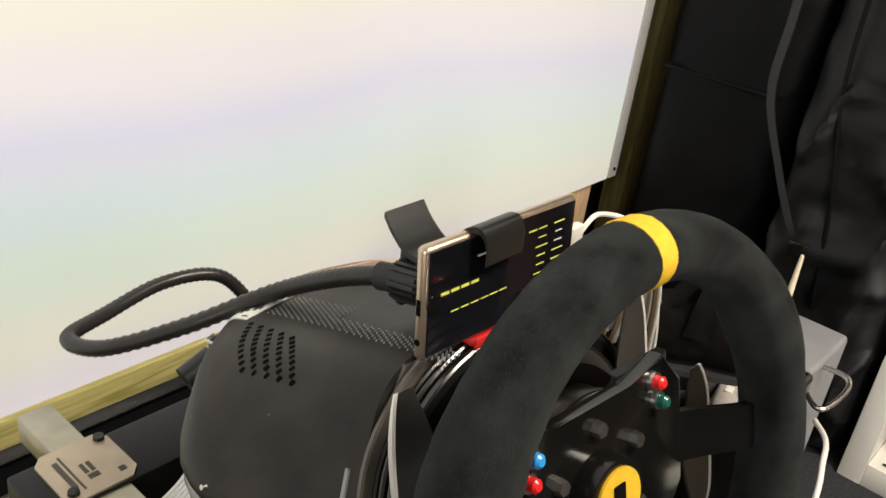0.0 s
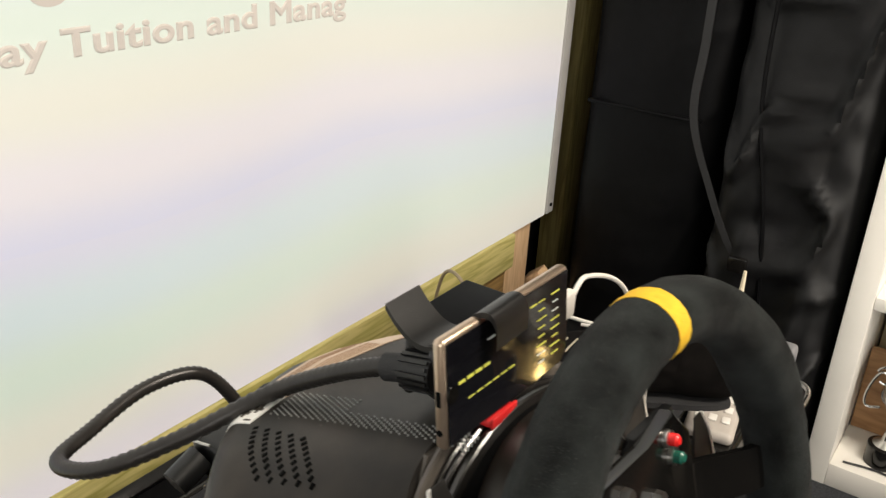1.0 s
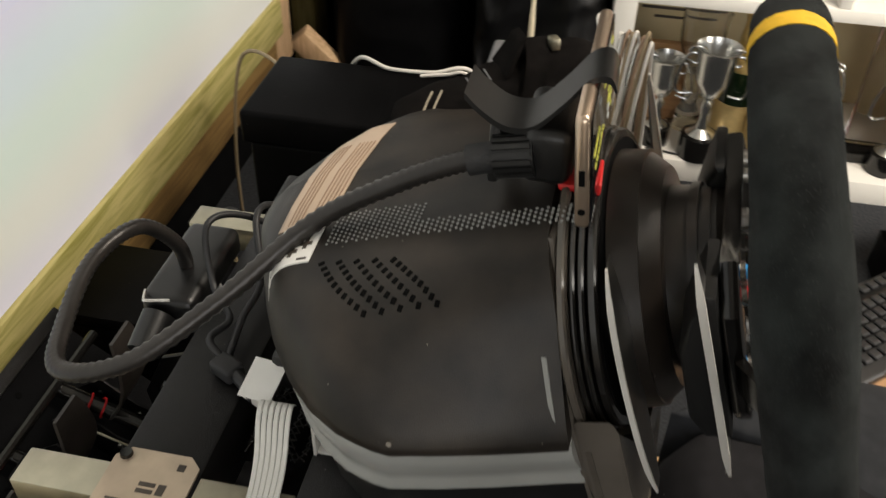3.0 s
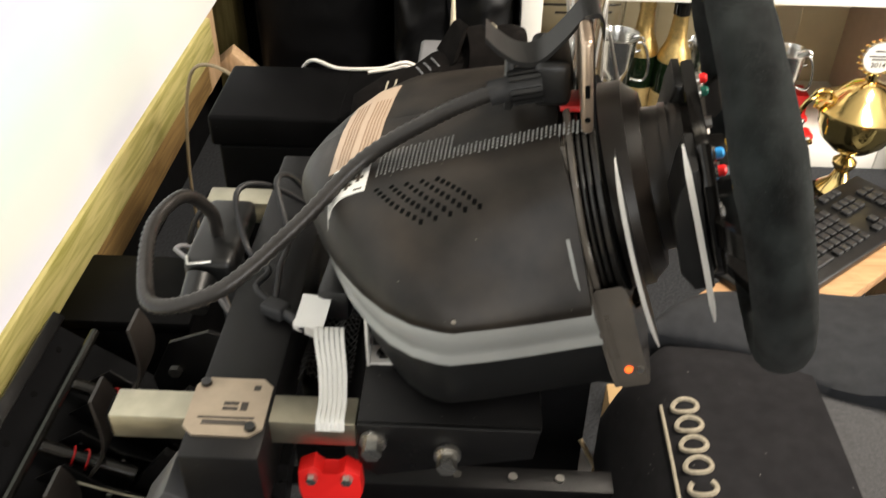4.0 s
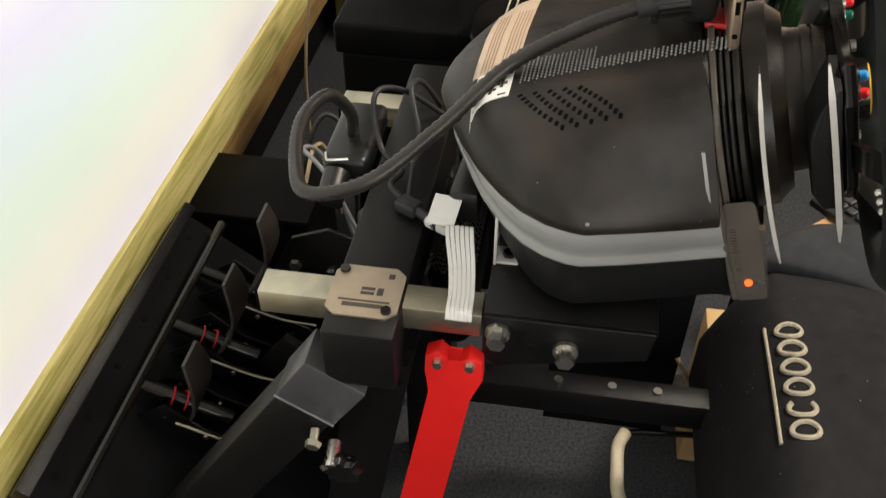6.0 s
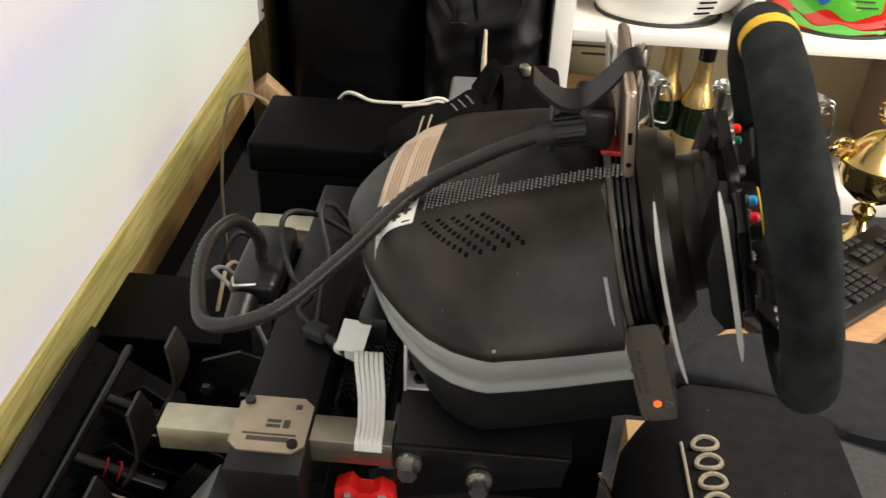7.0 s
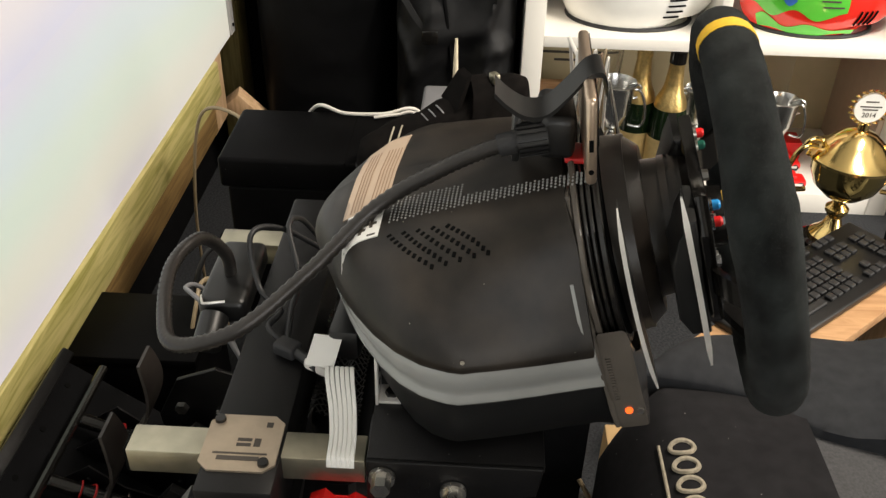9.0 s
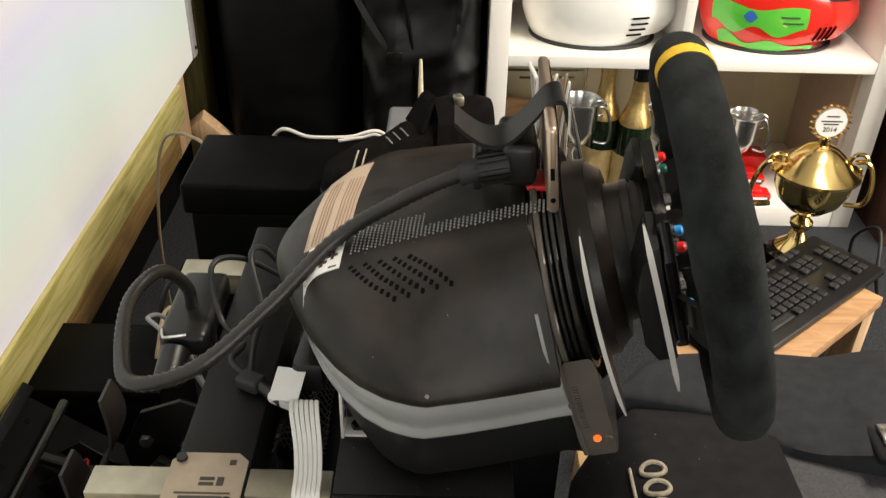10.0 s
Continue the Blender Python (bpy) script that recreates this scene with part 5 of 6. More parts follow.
lead_thing("cable", "black cables hung behind the case", [(0.95, 0.80, 0.02), (0.90, 0.82, 0.28), (0.915, 0.79, 0.38), (0.92, 0.75, 0.30), (0.92, 0.77, 0.02)], 0.004)
lead_thing("cable", "thin grey wire beside the pedals", [(0.36, 1.0, 0.04), (0.40, 0.93, 0.10), (0.38, 0.88, 0.10), (0.42, 0.84, 0.06), (0.38, 0.80, 0.04)], 0.002, "steel")
# hex key lying on the clamp
bm = B()
tube(bm, [(0.5060, 0.6600, 0.6195), (0.4970, 0.6570, 0.6195), (0.4950, 0.6540, 0.6195), (0.4990, 0.6370, 0.6195)], 0.0013, seg=6)
single("hex_key", bm, "steel", "bent steel hex key by the clamp", "hex key")

# ---- racing boot on the case ----
boot = thing("racing_boot", "black suede racing boot with cream logo and strap", "boot", (1.0, 0.47, 0.5))
BT = Matrix.Translation((0.945, 0.578, 0.5005)) @ Matrix.Rotation(radians(-62.9), 4, "Z")


def boot_h(t):
    return 0.034 + 0.020 * min(1.0, t / 0.3) + 0.044 * min(1.0, max(0.0, (t - 0.32) / 0.40)) ** 1.2


def boot_w(t):
    return 0.018 + 0.026 * min(1.0, t / 0.25) ** 0.6 - 0.008 * max(0.0, t - 0.45)


bm = B()
rings = []
for i in range(21):
    t = i / 20
    h, w = boot_h(t), boot_w(t)
    if i == 0:
        h, w = 0.012, 0.008
    elif i == 20:
        h, w = h * 0.96, w * 0.7
    ring = []
    for k in range(24):
        a = 2 * math.pi * k / 24
        up = 0.5 + 0.5 * math.copysign(abs(math.sin(a)) ** 0.8, math.sin(a))
        yy = w * math.copysign(abs(math.cos(a)) ** 0.7, math.cos(a)) * (1 - 0.35 * up * t)
        zz = 0.006 + h * up
        n = noise.noise(Vector((t * 9, yy * 45, zz * 45)))
        ring.append((0.253 * t, yy + 0.002 * n, zz + 0.003 * n))
    rings.append(ring)
loft(bm, rings)
part("upper", bm, "boot_suede", boot, "black suede upper", angle=60, m=BT)
bm = B()
ol = [(0.253 * (0.5 - 0.5 * math.cos(math.pi * k / 12)), boot_w(0.5 - 0.5 * math.cos(math.pi * k / 12)) * math.sin(math.pi * min(11.4, max(0.6, k)) / 12) ** 0.35 + 0.002) for k in range(13)]
ol = ol + [(x, -y) for x, y in ol[::-1]]
loft(bm, [[(x, y, 0.0) for x, y in ol], [(x, y, 0.0075) for x, y in ol]])
part("sole", bm, "rubber", boot, "thin black rubber sole", m=BT)
bm = B()
rings = []
for i in range(9):
    t = i / 8
    rings.append([(0.135 + 0.020 * t, -0.026 + 0.010 * t, 0.078 + 0.040 * t), (0.135 + 0.020 * t, 0.026 - 0.010 * t, 0.078 + 0.040 * t), (0.143 + 0.020 * t, 0.024 - 0.010 * t, 0.080 + 0.042 * t), (0.143 + 0.020 * t, -0.024 + 0.010 * t, 0.080 + 0.042 * t)])
loft(bm, rings)
part("tongue", bm, "boot_suede", boot, "padded black tongue", m=BT, angle=60)
bm = B()
P = spline([(0.165, -0.040, 0.050), (0.172, -0.030, 0.092), (0.180, 0.0, 0.106), (0.186, 0.030, 0.092), (0.186, 0.042, 0.05)], 6)
loft(bm, [[p + Vector(o) for o in ((-0.014, 0, 0), (0.014, 0, 0), (0.014, 0, 0.004), (-0.014, 0, 0.004))] for p in P])
part("ankle_strap", bm, "boot_suede", boot, "padded ankle strap", angle=60, m=BT)
part("buckle", one_box((0.192, -0.020, 0.103), (0.204, -0.004, 0.118), 0.003), "zinc", boot, "steel buckle", m=BT)
for k in range(5):
    x = 0.060 + 0.0085 * k
    part("logo_bar", one_box((x, -0.021, boot_h(x / 0.253) * 0.93), (x + 0.0058, -0.015, boot_h(x / 0.253) * 0.93 + 0.006), 0.0008), "thread", boot, "plain cream logo bar", m=BT)
for dx in (0.0, 0.012):
    bm = B()
    tube(bm, [(0.018 + dx, -0.040, 0.020), (0.022 + dx, -0.036, 0.034), (0.034 + dx, -0.028, 0.048), (0.042 + dx, -0.018, 0.055), (0.052 + dx, -0.004, 0.060)], 0.0013, seg=6)
    part("piping", bm, "thread", boot, "cream edge piping", m=BT)
for k in range(3):
    bm = B()
    x = 0.098 + 0.011 * k
    z = boot_h(x / 0.253) + 0.0062
    tube(bm, [(x + 0.006, -0.024, z - 0.010), (x, -0.010, z), (x, 0.008, z), (x + 0.004, 0.020, z - 0.008)], 0.0011, seg=6)
    part("lace", bm, "grey_plastic", boot, "thin grey lace", m=BT)
lead_thing("cable", "white cable lying behind the case", [(1.20, 0.72, 0.40), (1.135, 0.67, 0.503), (1.115, 0.62, 0.5035), (1.118, 0.56, 0.5035), (1.135, 0.51, 0.503), (1.2, 0.47, 0.40)], 0.0030, "white_cable")
lead_thing("cable", "second white cable behind the case", [(1.105, 0.575, 0.5032), (1.112, 0.54, 0.506), (1.12, 0.51, 0.5032), (1.16, 0.47, 0.42), (1.22, 0.46, 0.2)], 0.0026, "white_cable")

gb = thing("grey_box", "grey plastic box with a clear handle", "box", (1.3, 0.45, 0))
part("body", one_box((1.300, 0.345, 0.0), (1.45, 0.52, 0.405), 0.008, seg=3), "grey_plastic", gb)
bm = B()
tube(bm, [(1.345, 0.346, 0.393), (1.335, 0.312, 0.40), (1.315, 0.298, 0.397), (1.270, 0.300, 0.39), (1.245, 0.315, 0.385), (1.299, 0.36, 0.385)], 0.004, seg=8)
part("handle", bm, "steel", gb, "bright wire handle")
bm = B()
lathe(bm, [(0.0055, 0.0), (0.0055, 0.045), (0.0032, 0.105), (0.0028, 0.112)], (1.490, 0.462, 0.37), 10)
single("wooden_stick", bm, "ivory_foam", "short pale tapering wooden stick", "stick")
single("stick_stand", one_box((1.455, 0.43, 0.0), (1.525, 0.495, 0.37), 0.004), "box_black", "black box under the wooden stick", "box")

# ---- remote handset ----
rem = thing("remote_handset", "grey remote handset with pale rubber buttons", "remote", (1.16, 0.385, 0.42))
RM2 = Matrix.Translation((1.160, 0.385, 0.420)) @ Matrix.Rotation(radians(10), 4, "Z")
bm = B()
box(bm, (-0.09, -0.032, 0.0), (0.09, 0.032, 0.018), 0.008, 3)
part("body", bm, "remote_grey", rem, m=RM2)
for i in range(5):
    for j in range(3):
        bm = B()
        box(bm, (-0.066 + 0.026 * i, -0.023 + 0.017 * j, 0.018), (-0.051 + 0.026 * i, -0.012 + 0.017 * j, 0.021), 0.002)
        part("key", bm, "white_cable", rem, m=RM2)
single("gloss_case", one_box((1.06, 0.335, 0.0), (1.27, 0.421, 0.4195), 0.008, seg=3), "gloss_black", "glossy dark case with a blue light", "case")
bm = B()
cyl(bm, (1.10, 0.3352, 0.39), (1.10, 0.3340, 0.39), 0.004, 0.004, 12)
single("indicator_light", bm, "blue_led", "tiny blue indicator light", "light")

# bundle of leads hanging behind the wheel
lb = thing("lead_bundle", "bundle of white and brown thin leads", "cable bundle", (0.59, 0.31, 0.70))
rr = random.Random(9)
for k in range(9):
    o = 0.0042 * k
    bm = B()
    tube(bm, [(0.575 + o * 0.4, 0.318 + o * 0.6, 0.76 + 0.01 * rr.random()), (0.590 + o * 0.5, 0.312 + o * 0.6, 0.82 + 0.012 * rr.random()), (0.605 + o * 0.4, 0.308 + o * 0.5, 0.79), (0.606 + o * 0.5, 0.305 + o * 0.5, 0.72), (0.61 + o * 0.5, 0.30 + o * 0.6, 0.60)], 0.0012, seg=6)
    part("strand", bm, ("white_cable", "cream_cable", "beige_dark", "steel")[k % 4], lb)

# ---- keyboard on its board ----
ktop = thing("low_stool", "plain plywood low stool holding the keyboard", "stool", (1.15, -0.2, 0))
STM = Matrix.Translation((1.056, -0.118, 0.0)) @ Matrix.Rotation(radians(131.5), 4, "Z")
part("top", one_box((-0.285, -0.0785, 0.152), (0.285, 0.0785, 0.1735), 0.002), "board_wood", ktop, "brown plywood top", m=STM)
for x, y in ((-0.280, -0.074), (-0.280, 0.029), (0.235, -0.074), (0.235, 0.029)):
    part("leg", one_box((x, y, 0.0), (x + 0.045, y + 0.045, 0.1515), 0.002), "pale_pine", ktop, "pale pine leg", m=STM)
KB = Matrix.Translation((1.165, -0.189, 0.174)) @ Matrix.Rotation(radians(40.1), 4, "Z")
kb = thing("keyboard", "black computer keyboard with full key rows", "keyboard", (1.165, -0.189, 0.174))
bm = B()
box(bm, (-0.075, -0.225, 0.0), (0.075, 0.225, 0.016), 0.005, 3)
part("body", bm, "black_plastic", kb, "black keyboard body", m=KB)
cap = B()
box(cap, (-0.0078, -0.0078, 0.0), (0.0078, 0.0078, 0.008), 0.0018, 1)
cap_me = bpy.data.meshes.new("key")
cap.to_mesh(cap_me)
cap.free()
cap_me.materials.append(M["key"])
for r in range(6):
    for c in range(21):
        if c in (14, 18) or (r == 4 and c in (15, 17)) or (r == 3 and 15 <= c <= 17) or (r == 0 and c in (1, 6, 19, 20)):
            continue
        if r == 5 and 4 <= c <= 8:
            continue
        k = new("key", cap_me)
        k.parent = kb
        k.matrix_parent_inverse = Matrix.Translation(kb.location).inverted()
        k.matrix_basis = KB @ Matrix.Translation((0.060 - 0.0195 * r - (0.008 if r > 0 else 0), 0.200 - 0.0195 * c, 0.0155))
bm = B()
box(bm, (-0.0528, 0.045, 0.0155), (-0.0372, 0.122, 0.0235), 0.0018, 1)
bm.transform(Matrix.Translation((-0.0005, 0, 0)))
part("space_bar", bm, "key", kb, "wide space bar", m=KB)

# ---- gold trophy ----
def handle_scroll(bm, c, s, h, w, r):
    pts = []
    for i in range(15):
        t = i / 14
        a = -0.6 + 4.4 * t
        rad = w * (0.55 + 0.45 * math.cos(a))
        pts.append((c[0], c[1] + s * (w * 0.2 + w * math.sin(math.pi * t) ** 0.8 + 0.006 * math.sin(6 * t)), c[2] + h * (t - 0.15) - 0.02 * math.sin(2 * math.pi * t)))
    tube(bm, pts, r, seg=8, n=4)
    tube(bm, [(c[0], c[1] + s * (w * 0.3 + 0.018 * math.cos(a)), c[2] + h * 0.85 + 0.018 * math.sin(a)) for a in [0.3 + 0.42 * i for i in range(13)]], r * 0.9, seg=8, n=3)


def gold_cup(c, k, name, label, group=""):
    t = thing(name, label, "trophy", c, group)
    bm = B()
    lathe(bm, [(0.060 * k, 0.0), (0.060 * k, 0.028 * k), (0.052 * k, 0.034 * k)], c, 8)
    part("plinth", bm, "gloss_black", t, "dark plinth")
    bm = B()
    lathe(bm, [(0.040 * k, 0.034 * k), (0.043 * k, 0.042 * k), (0.022 * k, 0.062 * k), (0.014 * k, 0.085 * k), (0.024 * k, 0.100 * k), (0.024 * k, 0.108 * k), (0.012 * k, 0.120 * k), (0.015 * k, 0.132 * k)], c)
    part("stem", bm, "gold", t, "turned gold stem")
    bm = B()
    lathe(bm, [(0.015 * k, 0.132 * k), (0.040 * k, 0.142 * k), (0.064 * k, 0.165 * k), (0.076 * k, 0.195 * k), (0.080 * k, 0.225 * k), (0.078 * k, 0.2255 * k), (0.0, 0.2255 * k)][:-1], c)
    part("bowl", bm, "dark_gold", t, "dark tinted gold bowl")
    bm = B()
    lathe(bm, [(0.078 * k, 0.2258 * k), (0.090 * k, 0.229 * k), (0.090 * k, 0.235 * k), (0.070 * k, 0.246 * k), (0.050 * k, 0.268 * k), (0.030 * k, 0.285 * k), (0.012 * k, 0.292 * k), (0.010 * k, 0.310 * k), (0.004 * k, 0.314 * k)], c, 36)
    part("lid", bm, "gold", t, "domed gold lid")
    for s in (-1, 1):
        bm = B()
        handle_scroll(bm, (c[0], c[1] + s * 0.070 * k, c[2] + 0.165 * k), s, 0.10 * k, 0.045 * k, 0.0055 * k)
        part("handle", bm, "gold", t, "scrolled gold handle")
    cc = (c[0] - 0.004, c[1], c[2] + 0.342 * k)
    bm = B()
    cyl(bm, (cc[0] - 0.003, cc[1], cc[2]), (cc[0] + 0.003, cc[1], cc[2]), 0.031 * k, 0.031 * k, 32)
    disc = part("medallion", bm, "paper", t, "round white medallion")
    for i in range(18):
        a = 2 * math.pi * i / 18
        bm = B()
        lathe(bm, [(0.001, -0.003), (0.0065 * k, 0.0), (0.001, 0.003)], (cc[0], cc[1] + 0.036 * k * math.cos(a), cc[2] + 0.036 * k * math.sin(a)), 8)
        part("leaf", bm, "gold", t, "gold wreath leaf")
    return t, disc, cc


tr, disc, cc = gold_cup((1.43, -0.312, 0.081), 0.94, "gold_trophy", "tall two-handled gold trophy with lid and medallion")
fc = bpy.data.curves.new("year", "FONT")
fc.body, fc.size, fc.extrude, fc.align_x = "2014", 0.0135, 0.0002, "CENTER"
tmp = new("year", fc)
ym = bpy.data.meshes.new_from_object(tmp.evaluated_get(bpy.context.evaluated_depsgraph_get()))
bpy.data.objects.remove(tmp)
yr = new("year", ym)
ym.materials.clear()
ym.materials.append(M["plaque_ink"])
yr.parent = disc
yr.matrix_basis = Matrix.Translation((cc[0] - 0.0036, cc[1], cc[2] - 0.018)) @ Matrix.Rotation(radians(-90), 4, "Z") @ Matrix.Rotation(radians(90), 4, "X")
for dz, w in ((0.012, 0.012), (0.002, 0.020), (-0.004, 0.014)):
    part("print_bar", one_box((cc[0] - 0.0038, cc[1] - w, cc[2] + dz), (cc[0] - 0.0031, cc[1] + w, cc[2] + dz + 0.0025)), "plaque_ink", disc, "small dark print bar")
single("trophy_stand", one_box((1.365, -0.42, 0.0), (1.50, -0.22, 0.0805), 0.003), "box_black", "low black stand under the gold trophy", "stand")

# ---- lower tier of the bookcase ----
SB = 0.0505


def bottle(c, k, cap_dark):
    t = thing("champagne_bottle", "dark green champagne bottle with gold foil and label", "bottle", c, "bottles on the bookcase")
    bm = B()
    lathe(bm, [(0.036 * k, 0.0), (0.041 * k, 0.006), (0.042 * k, 0.15 * k), (0.036 * k, 0.19 * k), (0.020 * k, 0.235 * k), (0.0165 * k, 0.25 * k)], c, 28)
    part("glass", bm, "bottle", t, "dark green glass")
    bm = B()
    lathe(bm, [(0.0372 * k, 0.186 * k), (0.0345 * k, 0.202 * k), (0.0255 * k, 0.222 * k), (0.0205 * k, 0.24 * k), (0.0165 * k, 0.285 * k), (0.0180 * k, 0.292 * k), (0.0170 * k, 0.315 * k), (0.010 * k, 0.320 * k)], c, 24)
    part("foil", bm, "gold_foil", t, "crinkled gold foil neck")
    if cap_dark:
        bm = B()
        lathe(bm, [(0.0184 * k, 0.291 * k), (0.0184 * k, 0.318 * k), (0.010 * k, 0.323 * k)], c, 24)
        part("cap", bm, "gloss_black", t, "black cap")
    bm = B()
    a0, a1 = radians(95), radians(265)
    rings = []
    for z in (0.022 * k, 0.115 * k):
        rings.append([(c[0] + (0.0425 * k + d) * math.cos(a0 + (a1 - a0) * i / 16), c[1] + (0.0425 * k + d) * math.sin(a0 + (a1 - a0) * i / 16), c[2] + z) for d, rng in ((0.0, range(17)), (0.0006, range(16, -1, -1))) for i in rng])
    loft(bm, rings)
    part("label", bm, "gold_label", t, "gold paper label")


bottle((1.79, 0.045, SB), 1.0, False)
bottle((1.755, -0.022, SB), 1.0, True)


def silver_cup(c, k, label):
    t = thing("silver_cup", label, "trophy", c, "small cups on the bookcase")
    bm = B()
    lathe(bm, [(0.036 * k, 0.0), (0.036 * k, 0.045 * k), (0.030 * k, 0.048 * k)], c, 20)
    part("plinth", bm, "gloss_black", t, "black plinth")
    bm = B()
    lathe(bm, [(0.028 * k, 0.048 * k), (0.012 * k, 0.060 * k), (0.007 * k, 0.085 * k), (0.012 * k, 0.105 * k), (0.007 * k, 0.118 * k), (0.020 * k, 0.130 * k), (0.032 * k, 0.160 * k), (0.038 * k, 0.215 * k), (0.042 * k, 0.222 * k), (0.040 * k, 0.223 * k), (0.035 * k, 0.21 * k), (0.028 * k, 0.165 * k), (0.004 * k, 0.14 * k)], c, 28)
    part("bowl", bm, "silver", t, "polished silver bowl")
    for s in (-1, 1):
        bm = B()
        handle_scroll(bm, (c[0], c[1] + s * 0.026 * k, c[2] + 0.14 * k), s, 0.075 * k, 0.03 * k, 0.003 * k)
        part("handle", bm, "silver", t, "curled silver handle")


silver_cup((1.735, 0.108, SB), 1.12, "small silver cup on a black plinth")
silver_cup((1.77, 0.20, SB), 0.9, "short silver cup on a black plinth")
silver_cup((1.80, -0.10, SB), 0.95, "silver cup with curled handles")
silver_cup((1.76, -0.275, SB), 0.95, "bright silver cup with scrolled handles")
gj = thing("glass_vase", "clear glass vase trophy on the shelf", "vase", (1.86, 0.13, SB))
bm = B()
lathe(bm, [(0.040, 0.0), (0.042, 0.01), (0.018, 0.05), (0.020, 0.12), (0.046, 0.20), (0.050, 0.30), (0.047, 0.30), (0.043, 0.20), (0.012, 0.13)], (1.86, 0.13, SB), 28)
part("body", bm, "clear", gj)
gj = thing("glass_award", "clear glass award plate with a figure", "award", (1.80, -0.24, SB))
part("plate", one_box((1.80, -0.295, SB + 0.03), (1.815, -0.195, 0.375), 0.006, seg=3), "clear", gj)
part("foot", one_box((1.775, -0.305, SB), (1.84, -0.185, SB + 0.0295), 0.003), "gloss_black", gj, "black foot")
wp = thing("wooden_plaque", "honey-coloured wooden plaque with medal", "plaque", (1.87, 0.22, SB))
part("board", one_box((1.865, 0.145, SB), (1.885, 0.278, 0.235), 0.004), "board_wood", wp)
bm = B()
cyl(bm, (1.864, 0.21, 0.15), (1.858, 0.21, 0.15), 0.03, 0.028, 24)
part("medal", bm, "silver", wp, "silver medal")
ct = thing("framed_certificate", "cream certificate with plain print bars", "certificate", (1.98, 0.1, SB))
part("sheet", one_box((1.985, -0.02, SB), (1.992, 0.275, 0.375), 0.001), "certificate", ct)
for z, w in ((0.33, 0.09), (0.30, 0.05), (0.26, 0.10), (0.24, 0.07)):
    part("print_bar", one_box((1.9835, 0.16 - w, z), (1.9848, 0.16 + w, z + 0.006)), "plaque_ink", ct, "dark print bar")
part("green_mark", one_box((1.9835, 0.13, 0.275), (1.9848, 0.18, 0.288)), "helmet_green", ct, "green mark")


def model_car(c, k, mats):
    t = thing("toy_car", "small red and white model racing car", "toy", c, "model cars on the shelf")
    bm = B()
    box(bm, (c[0] - 0.022, c[1] - 0.04, c[2] + 0.004), (c[0] + 0.022, c[1] + 0.04, c[2] + 0.020), 0.006, 2)
    box(bm, (c[0] - 0.017, c[1] - 0.018, c[2] + 0.019), (c[0] + 0.017, c[1] + 0.024, c[2] + 0.032), 0.006, 2)
    part("body", bm, mats, t)
    part("stripe", one_box((c[0] - 0.0225, c[1] - 0.03, c[2] + 0.008), (c[0] - 0.0215, c[1] + 0.03, c[2] + 0.014)), "paper", t, "white side stripe")
    for dy in (-0.026, 0.026):
        for dx in (-0.022, 0.018):
            bm = B()
            cyl(bm, (c[0] + dx, c[1] + dy, c[2] + 0.0085), (c[0] + dx + 0.005, c[1] + dy, c[2] + 0.0085), 0.0085, 0.0085, 16)
            part("wheel", bm, "rubber", t, "black wheel")


model_car((1.745, -0.325, SB), 1.0, "red_steel")
model_car((1.83, -0.335, SB), 1.0, "red_steel")
single("red_box", one_box((1.86, -0.385, SB), (1.92, -0.325, SB + 0.05), 0.002), "red_steel", "small red and white card box", "box")
lead_thing("cable", "black lead on the lower shelf", [(1.72, 0.26, SB + 0.003), (1.73, 0.20, SB + 0.003), (1.72, 0.14, SB + 0.003), (1.74, 0.06, SB + 0.003)], 0.0022)
lead_thing("cable", "thin grey wire hung behind the cups", [(1.95, 0.25, 0.30), (1.94, 0.20, 0.33), (1.93, 0.15, 0.37), (1.93, 0.10, 0.385)], 0.004, "remote_grey")
lead_thing("cable", "black lead behind the keyboard", [(1.50, -0.48, 0.0), (1.47, -0.45, 0.12), (1.42, -0.47, 0.17), (1.36, -0.46, 0.10), (1.40, -0.50, 0.02)], 0.004)

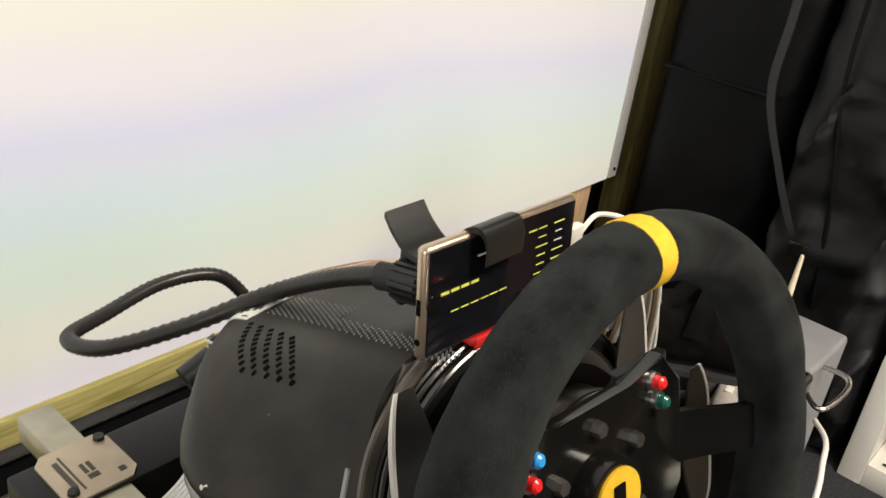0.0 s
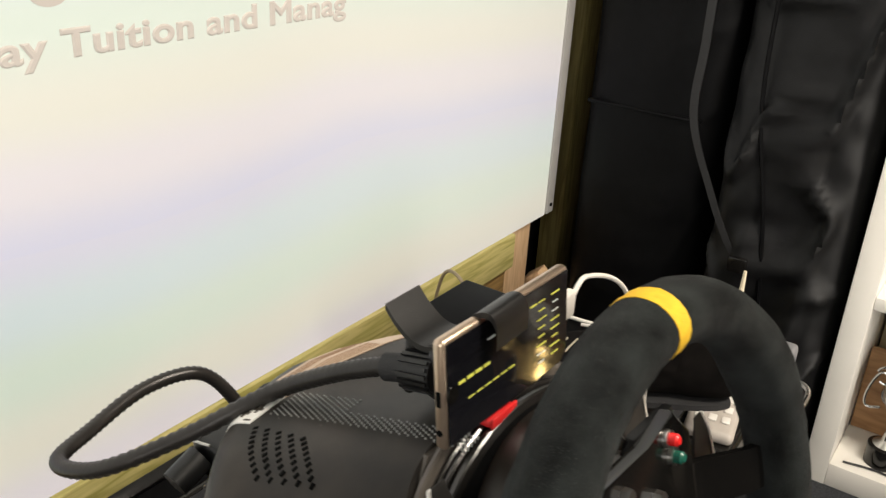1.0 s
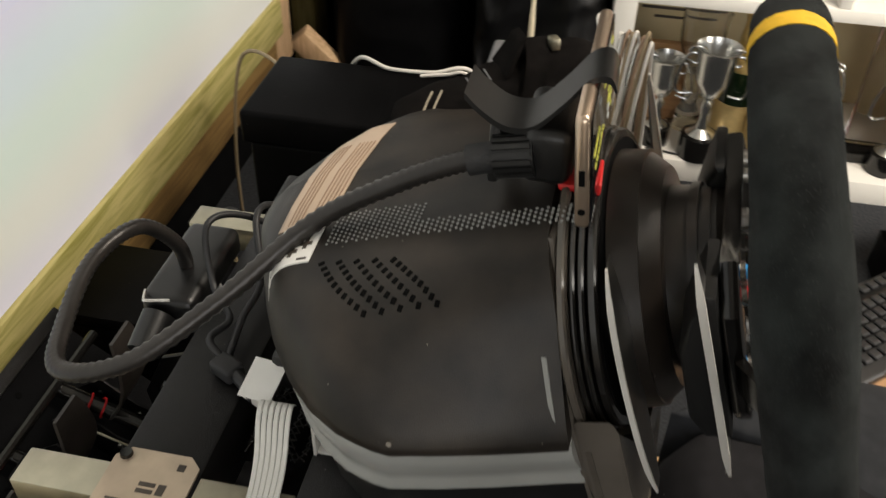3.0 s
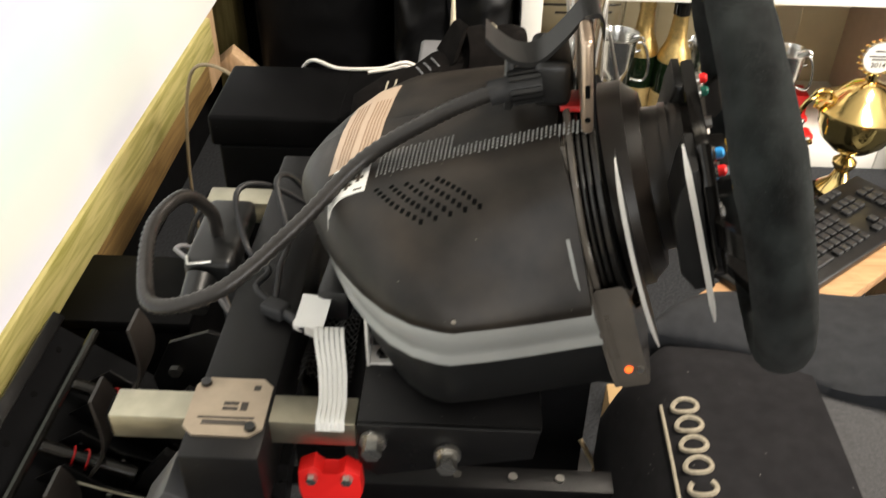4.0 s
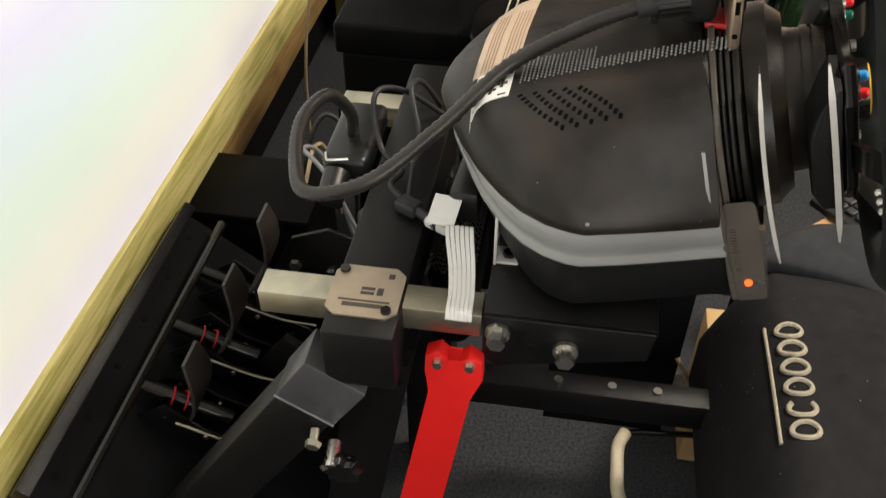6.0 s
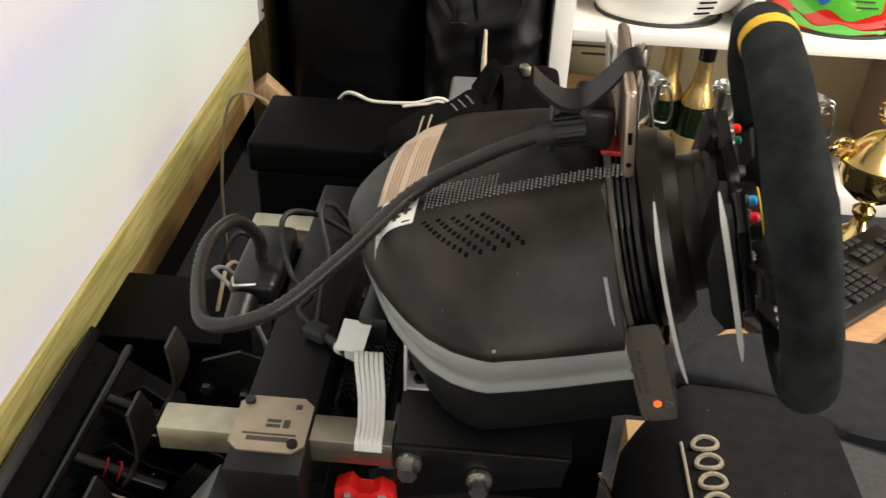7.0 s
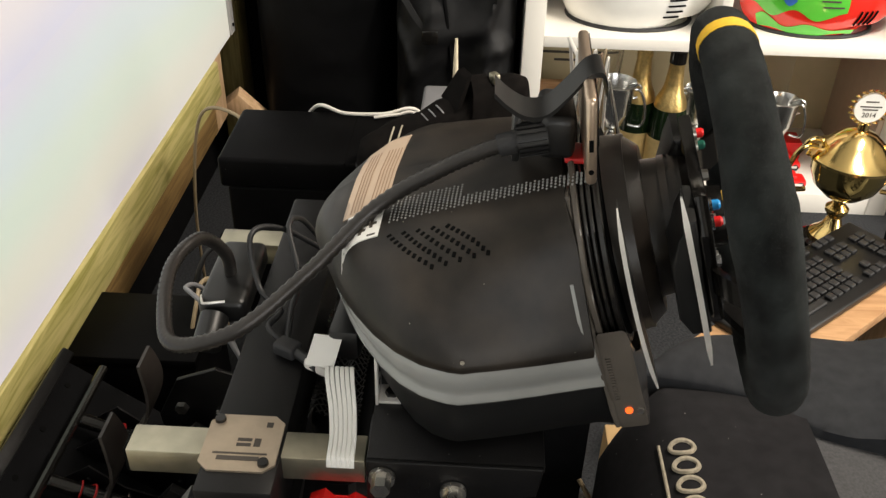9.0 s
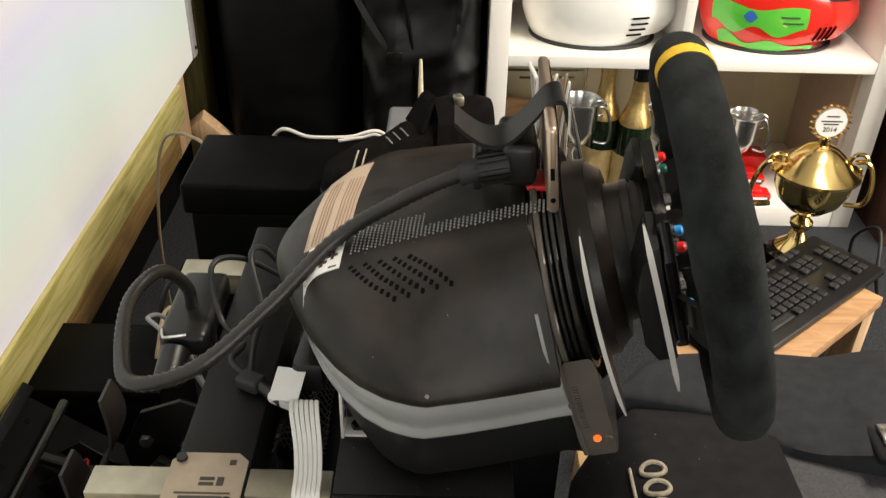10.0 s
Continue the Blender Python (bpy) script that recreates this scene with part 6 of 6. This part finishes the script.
# ---- helmets ----
def helmet(c, label, shell_mat, k=1.0, turn=0.0):
    """A full-face karting helmet seen from its side: face towards -y."""
    t = thing("helmet", label, "helmet", c, "helmets on the bookcase")
    R = Matrix.Translation(c) @ Matrix.Rotation(radians(turn), 4, "Z")
    bm = B()
    rings = []
    n, m = 26, 44
    for j in range(n + 1):
        v = j / n
        z = 0.262 * v
        ring = []
        for i in range(m):
            a = 2 * math.pi * i / m
            ca, sa = math.cos(a), math.sin(a)
            r = math.sqrt(max(0.0, 1 - ((v - 0.42) / 0.60) ** 2)) if v > 0.42 else 1 - 0.20 * ((0.42 - v) / 0.42) ** 2.2
            yy = sa * 0.158 * r
            if sa < 0:
                yy = sa * (0.168 * r + 0.030 * math.exp(-((v - 0.25) / 0.18) ** 2))
            zz = z + (0.030 * max(0.0, -sa) ** 2 if v < 0.1 else 0.0)
            ring.append((ca * 0.125 * r, yy, zz))
        rings.append(ring)
    loft(bm, rings)
    sh = part("shell", bm, shell_mat, t, "glossy painted shell", m=R, angle=70)

    def surf(a, v, lift):
        ca, sa = math.cos(a), math.sin(a)
        r = math.sqrt(max(0.0, 1 - ((v - 0.42) / 0.60) ** 2)) if v > 0.42 else 1 - 0.20 * ((0.42 - v) / 0.42) ** 2.2
        yy = sa * 0.158 * r if sa >= 0 else sa * (0.168 * r + 0.030 * math.exp(-((v - 0.25) / 0.18) ** 2))
        return Vector((ca * 0.125 * r * (1 + lift * 6), yy * (1 + lift * 5), 0.262 * v))

    def patch(name, material, lab, lo, hi, a0, a1, lift, nu=30, nv=8):
        bm = B()
        outer, inner = [], []
        g = []
        for j in range(nv + 1):
            row = []
            for i in range(nu + 1):
                a = a0 + (a1 - a0) * i / nu
                v = lo(i / nu) + (hi(i / nu) - lo(i / nu)) * j / nv
                row.append(bm.verts.new(surf(a, v, lift)))
            g.append(row)
        for j in range(nv):
            for i in range(nu):
                bm.faces.new((g[j][i], g[j][i + 1], g[j + 1][i + 1], g[j + 1][i]))
        return part(name, bm, material, sh if name != "visor" else t, lab, m=R, angle=70)
    patch("visor", "visor", "smoked visor", lambda u: 0.44 + 0.10 * abs(2 * u - 1) ** 4, lambda u: 0.76 - 0.14 * abs(2 * u - 1) ** 4, radians(188), radians(352), 0.004)
    bm = B()
    tube(bm, [R @ surf(radians(10 * i), 0.012, 0.002) for i in range(37)], 0.005, seg=8, n=2)
    part("edge_trim", bm, "rubber", t, "black rubber edge trim")
    for q in range(4):
        a = radians(208 + 2.0 * q) if shell_mat == "helmet_red" else radians(212)
        v = 0.16 if shell_mat == "helmet_red" else 0.14 + 0.05 * q
        bm = B()
        if shell_mat == "helmet_red":
            tube(bm, [R @ surf(radians(206 + 4 * q), v0, 0.003) for v0 in (0.13, 0.19, 0.25)], 0.0022, seg=6)
        else:
            tube(bm, [R @ surf(radians(a0), v, 0.003) for a0 in (204, 210, 216)], 0.0022, seg=6)
        part("vent_slot", bm, "void", t, "dark vent slot")
    return t, sh, patch, surf, R


helmet((1.845, 0.095, 0.4125), "glossy white full-face helmet with black trim", "helmet_white", turn=-4)
t2, sh2, patch2, surf2, R2 = helmet((1.845, -0.300, 0.4125), "glossy red and green painted full-face helmet", "helmet_red", turn=-4)
patch2("flame", "helmet_green", "green flame paint", lambda u: 0.03 + 0.02 * math.sin(9 * u), lambda u: 0.13 + 0.05 * math.sin(14 * u) * (1 - u) - 0.05 * u, radians(125), radians(212), 0.002)
patch2("flame", "helmet_green", "green flame paint", lambda u: 0.20 + 0.04 * math.sin(13 * u + 1), lambda u: 0.40 + 0.02 * math.sin(9 * u), radians(120), radians(196), 0.002)
patch2("flame", "helmet_green", "green flame paint", lambda u: 0.52 + 0.04 * math.sin(12 * u), lambda u: 0.68 + 0.03 * math.sin(8 * u), radians(110), radians(180), 0.002)
patch2("badge", "blue_paint", "round blue badge", lambda u: 0.32 - 0.05 * math.sin(math.pi * u), lambda u: 0.32 + 0.05 * math.sin(math.pi * u), radians(150), radians(161), 0.004, 14, 4)
patch2("name_bar", "plaque_ink", "plain dark script bar", lambda u: 0.33, lambda u: 0.345, radians(178), radians(190), 0.004, 8, 2)
patch2("name_bar", "plaque_ink", "plain dark script bar", lambda u: 0.28, lambda u: 0.295, radians(180), radians(193), 0.004, 8, 2)
hat = thing("peaked_hat", "red cloth peaked hat lying on the white helmet", "hat", (1.845, 0.12, 0.66))
bm = B()
lathe(bm, [(0.078, 0.0), (0.080, 0.015), (0.072, 0.055), (0.045, 0.082), (0.008, 0.090)], (1.84, 0.115, 0.655), 28)
part("crown", bm, "red_cloth", hat, "red cloth crown", angle=60)
bm = B()
lathe(bm, [(0.060, 0.0), (0.062, 0.004), (0.004, 0.006)], (1.765, 0.15, 0.658), 24)
part("peak", bm, "red_cloth", hat, "curved red peak", angle=60)

lead_thing("cable", "thick white lead rising beside the rig", [(1.19, 0.30, 0.40), (1.12, 0.268, 0.425), (1.08, 0.255, 0.42), (1.03, 0.24, 0.40), (0.98, 0.23, 0.30), (0.95, 0.22, 0.02)], 0.0035, "white_cable")
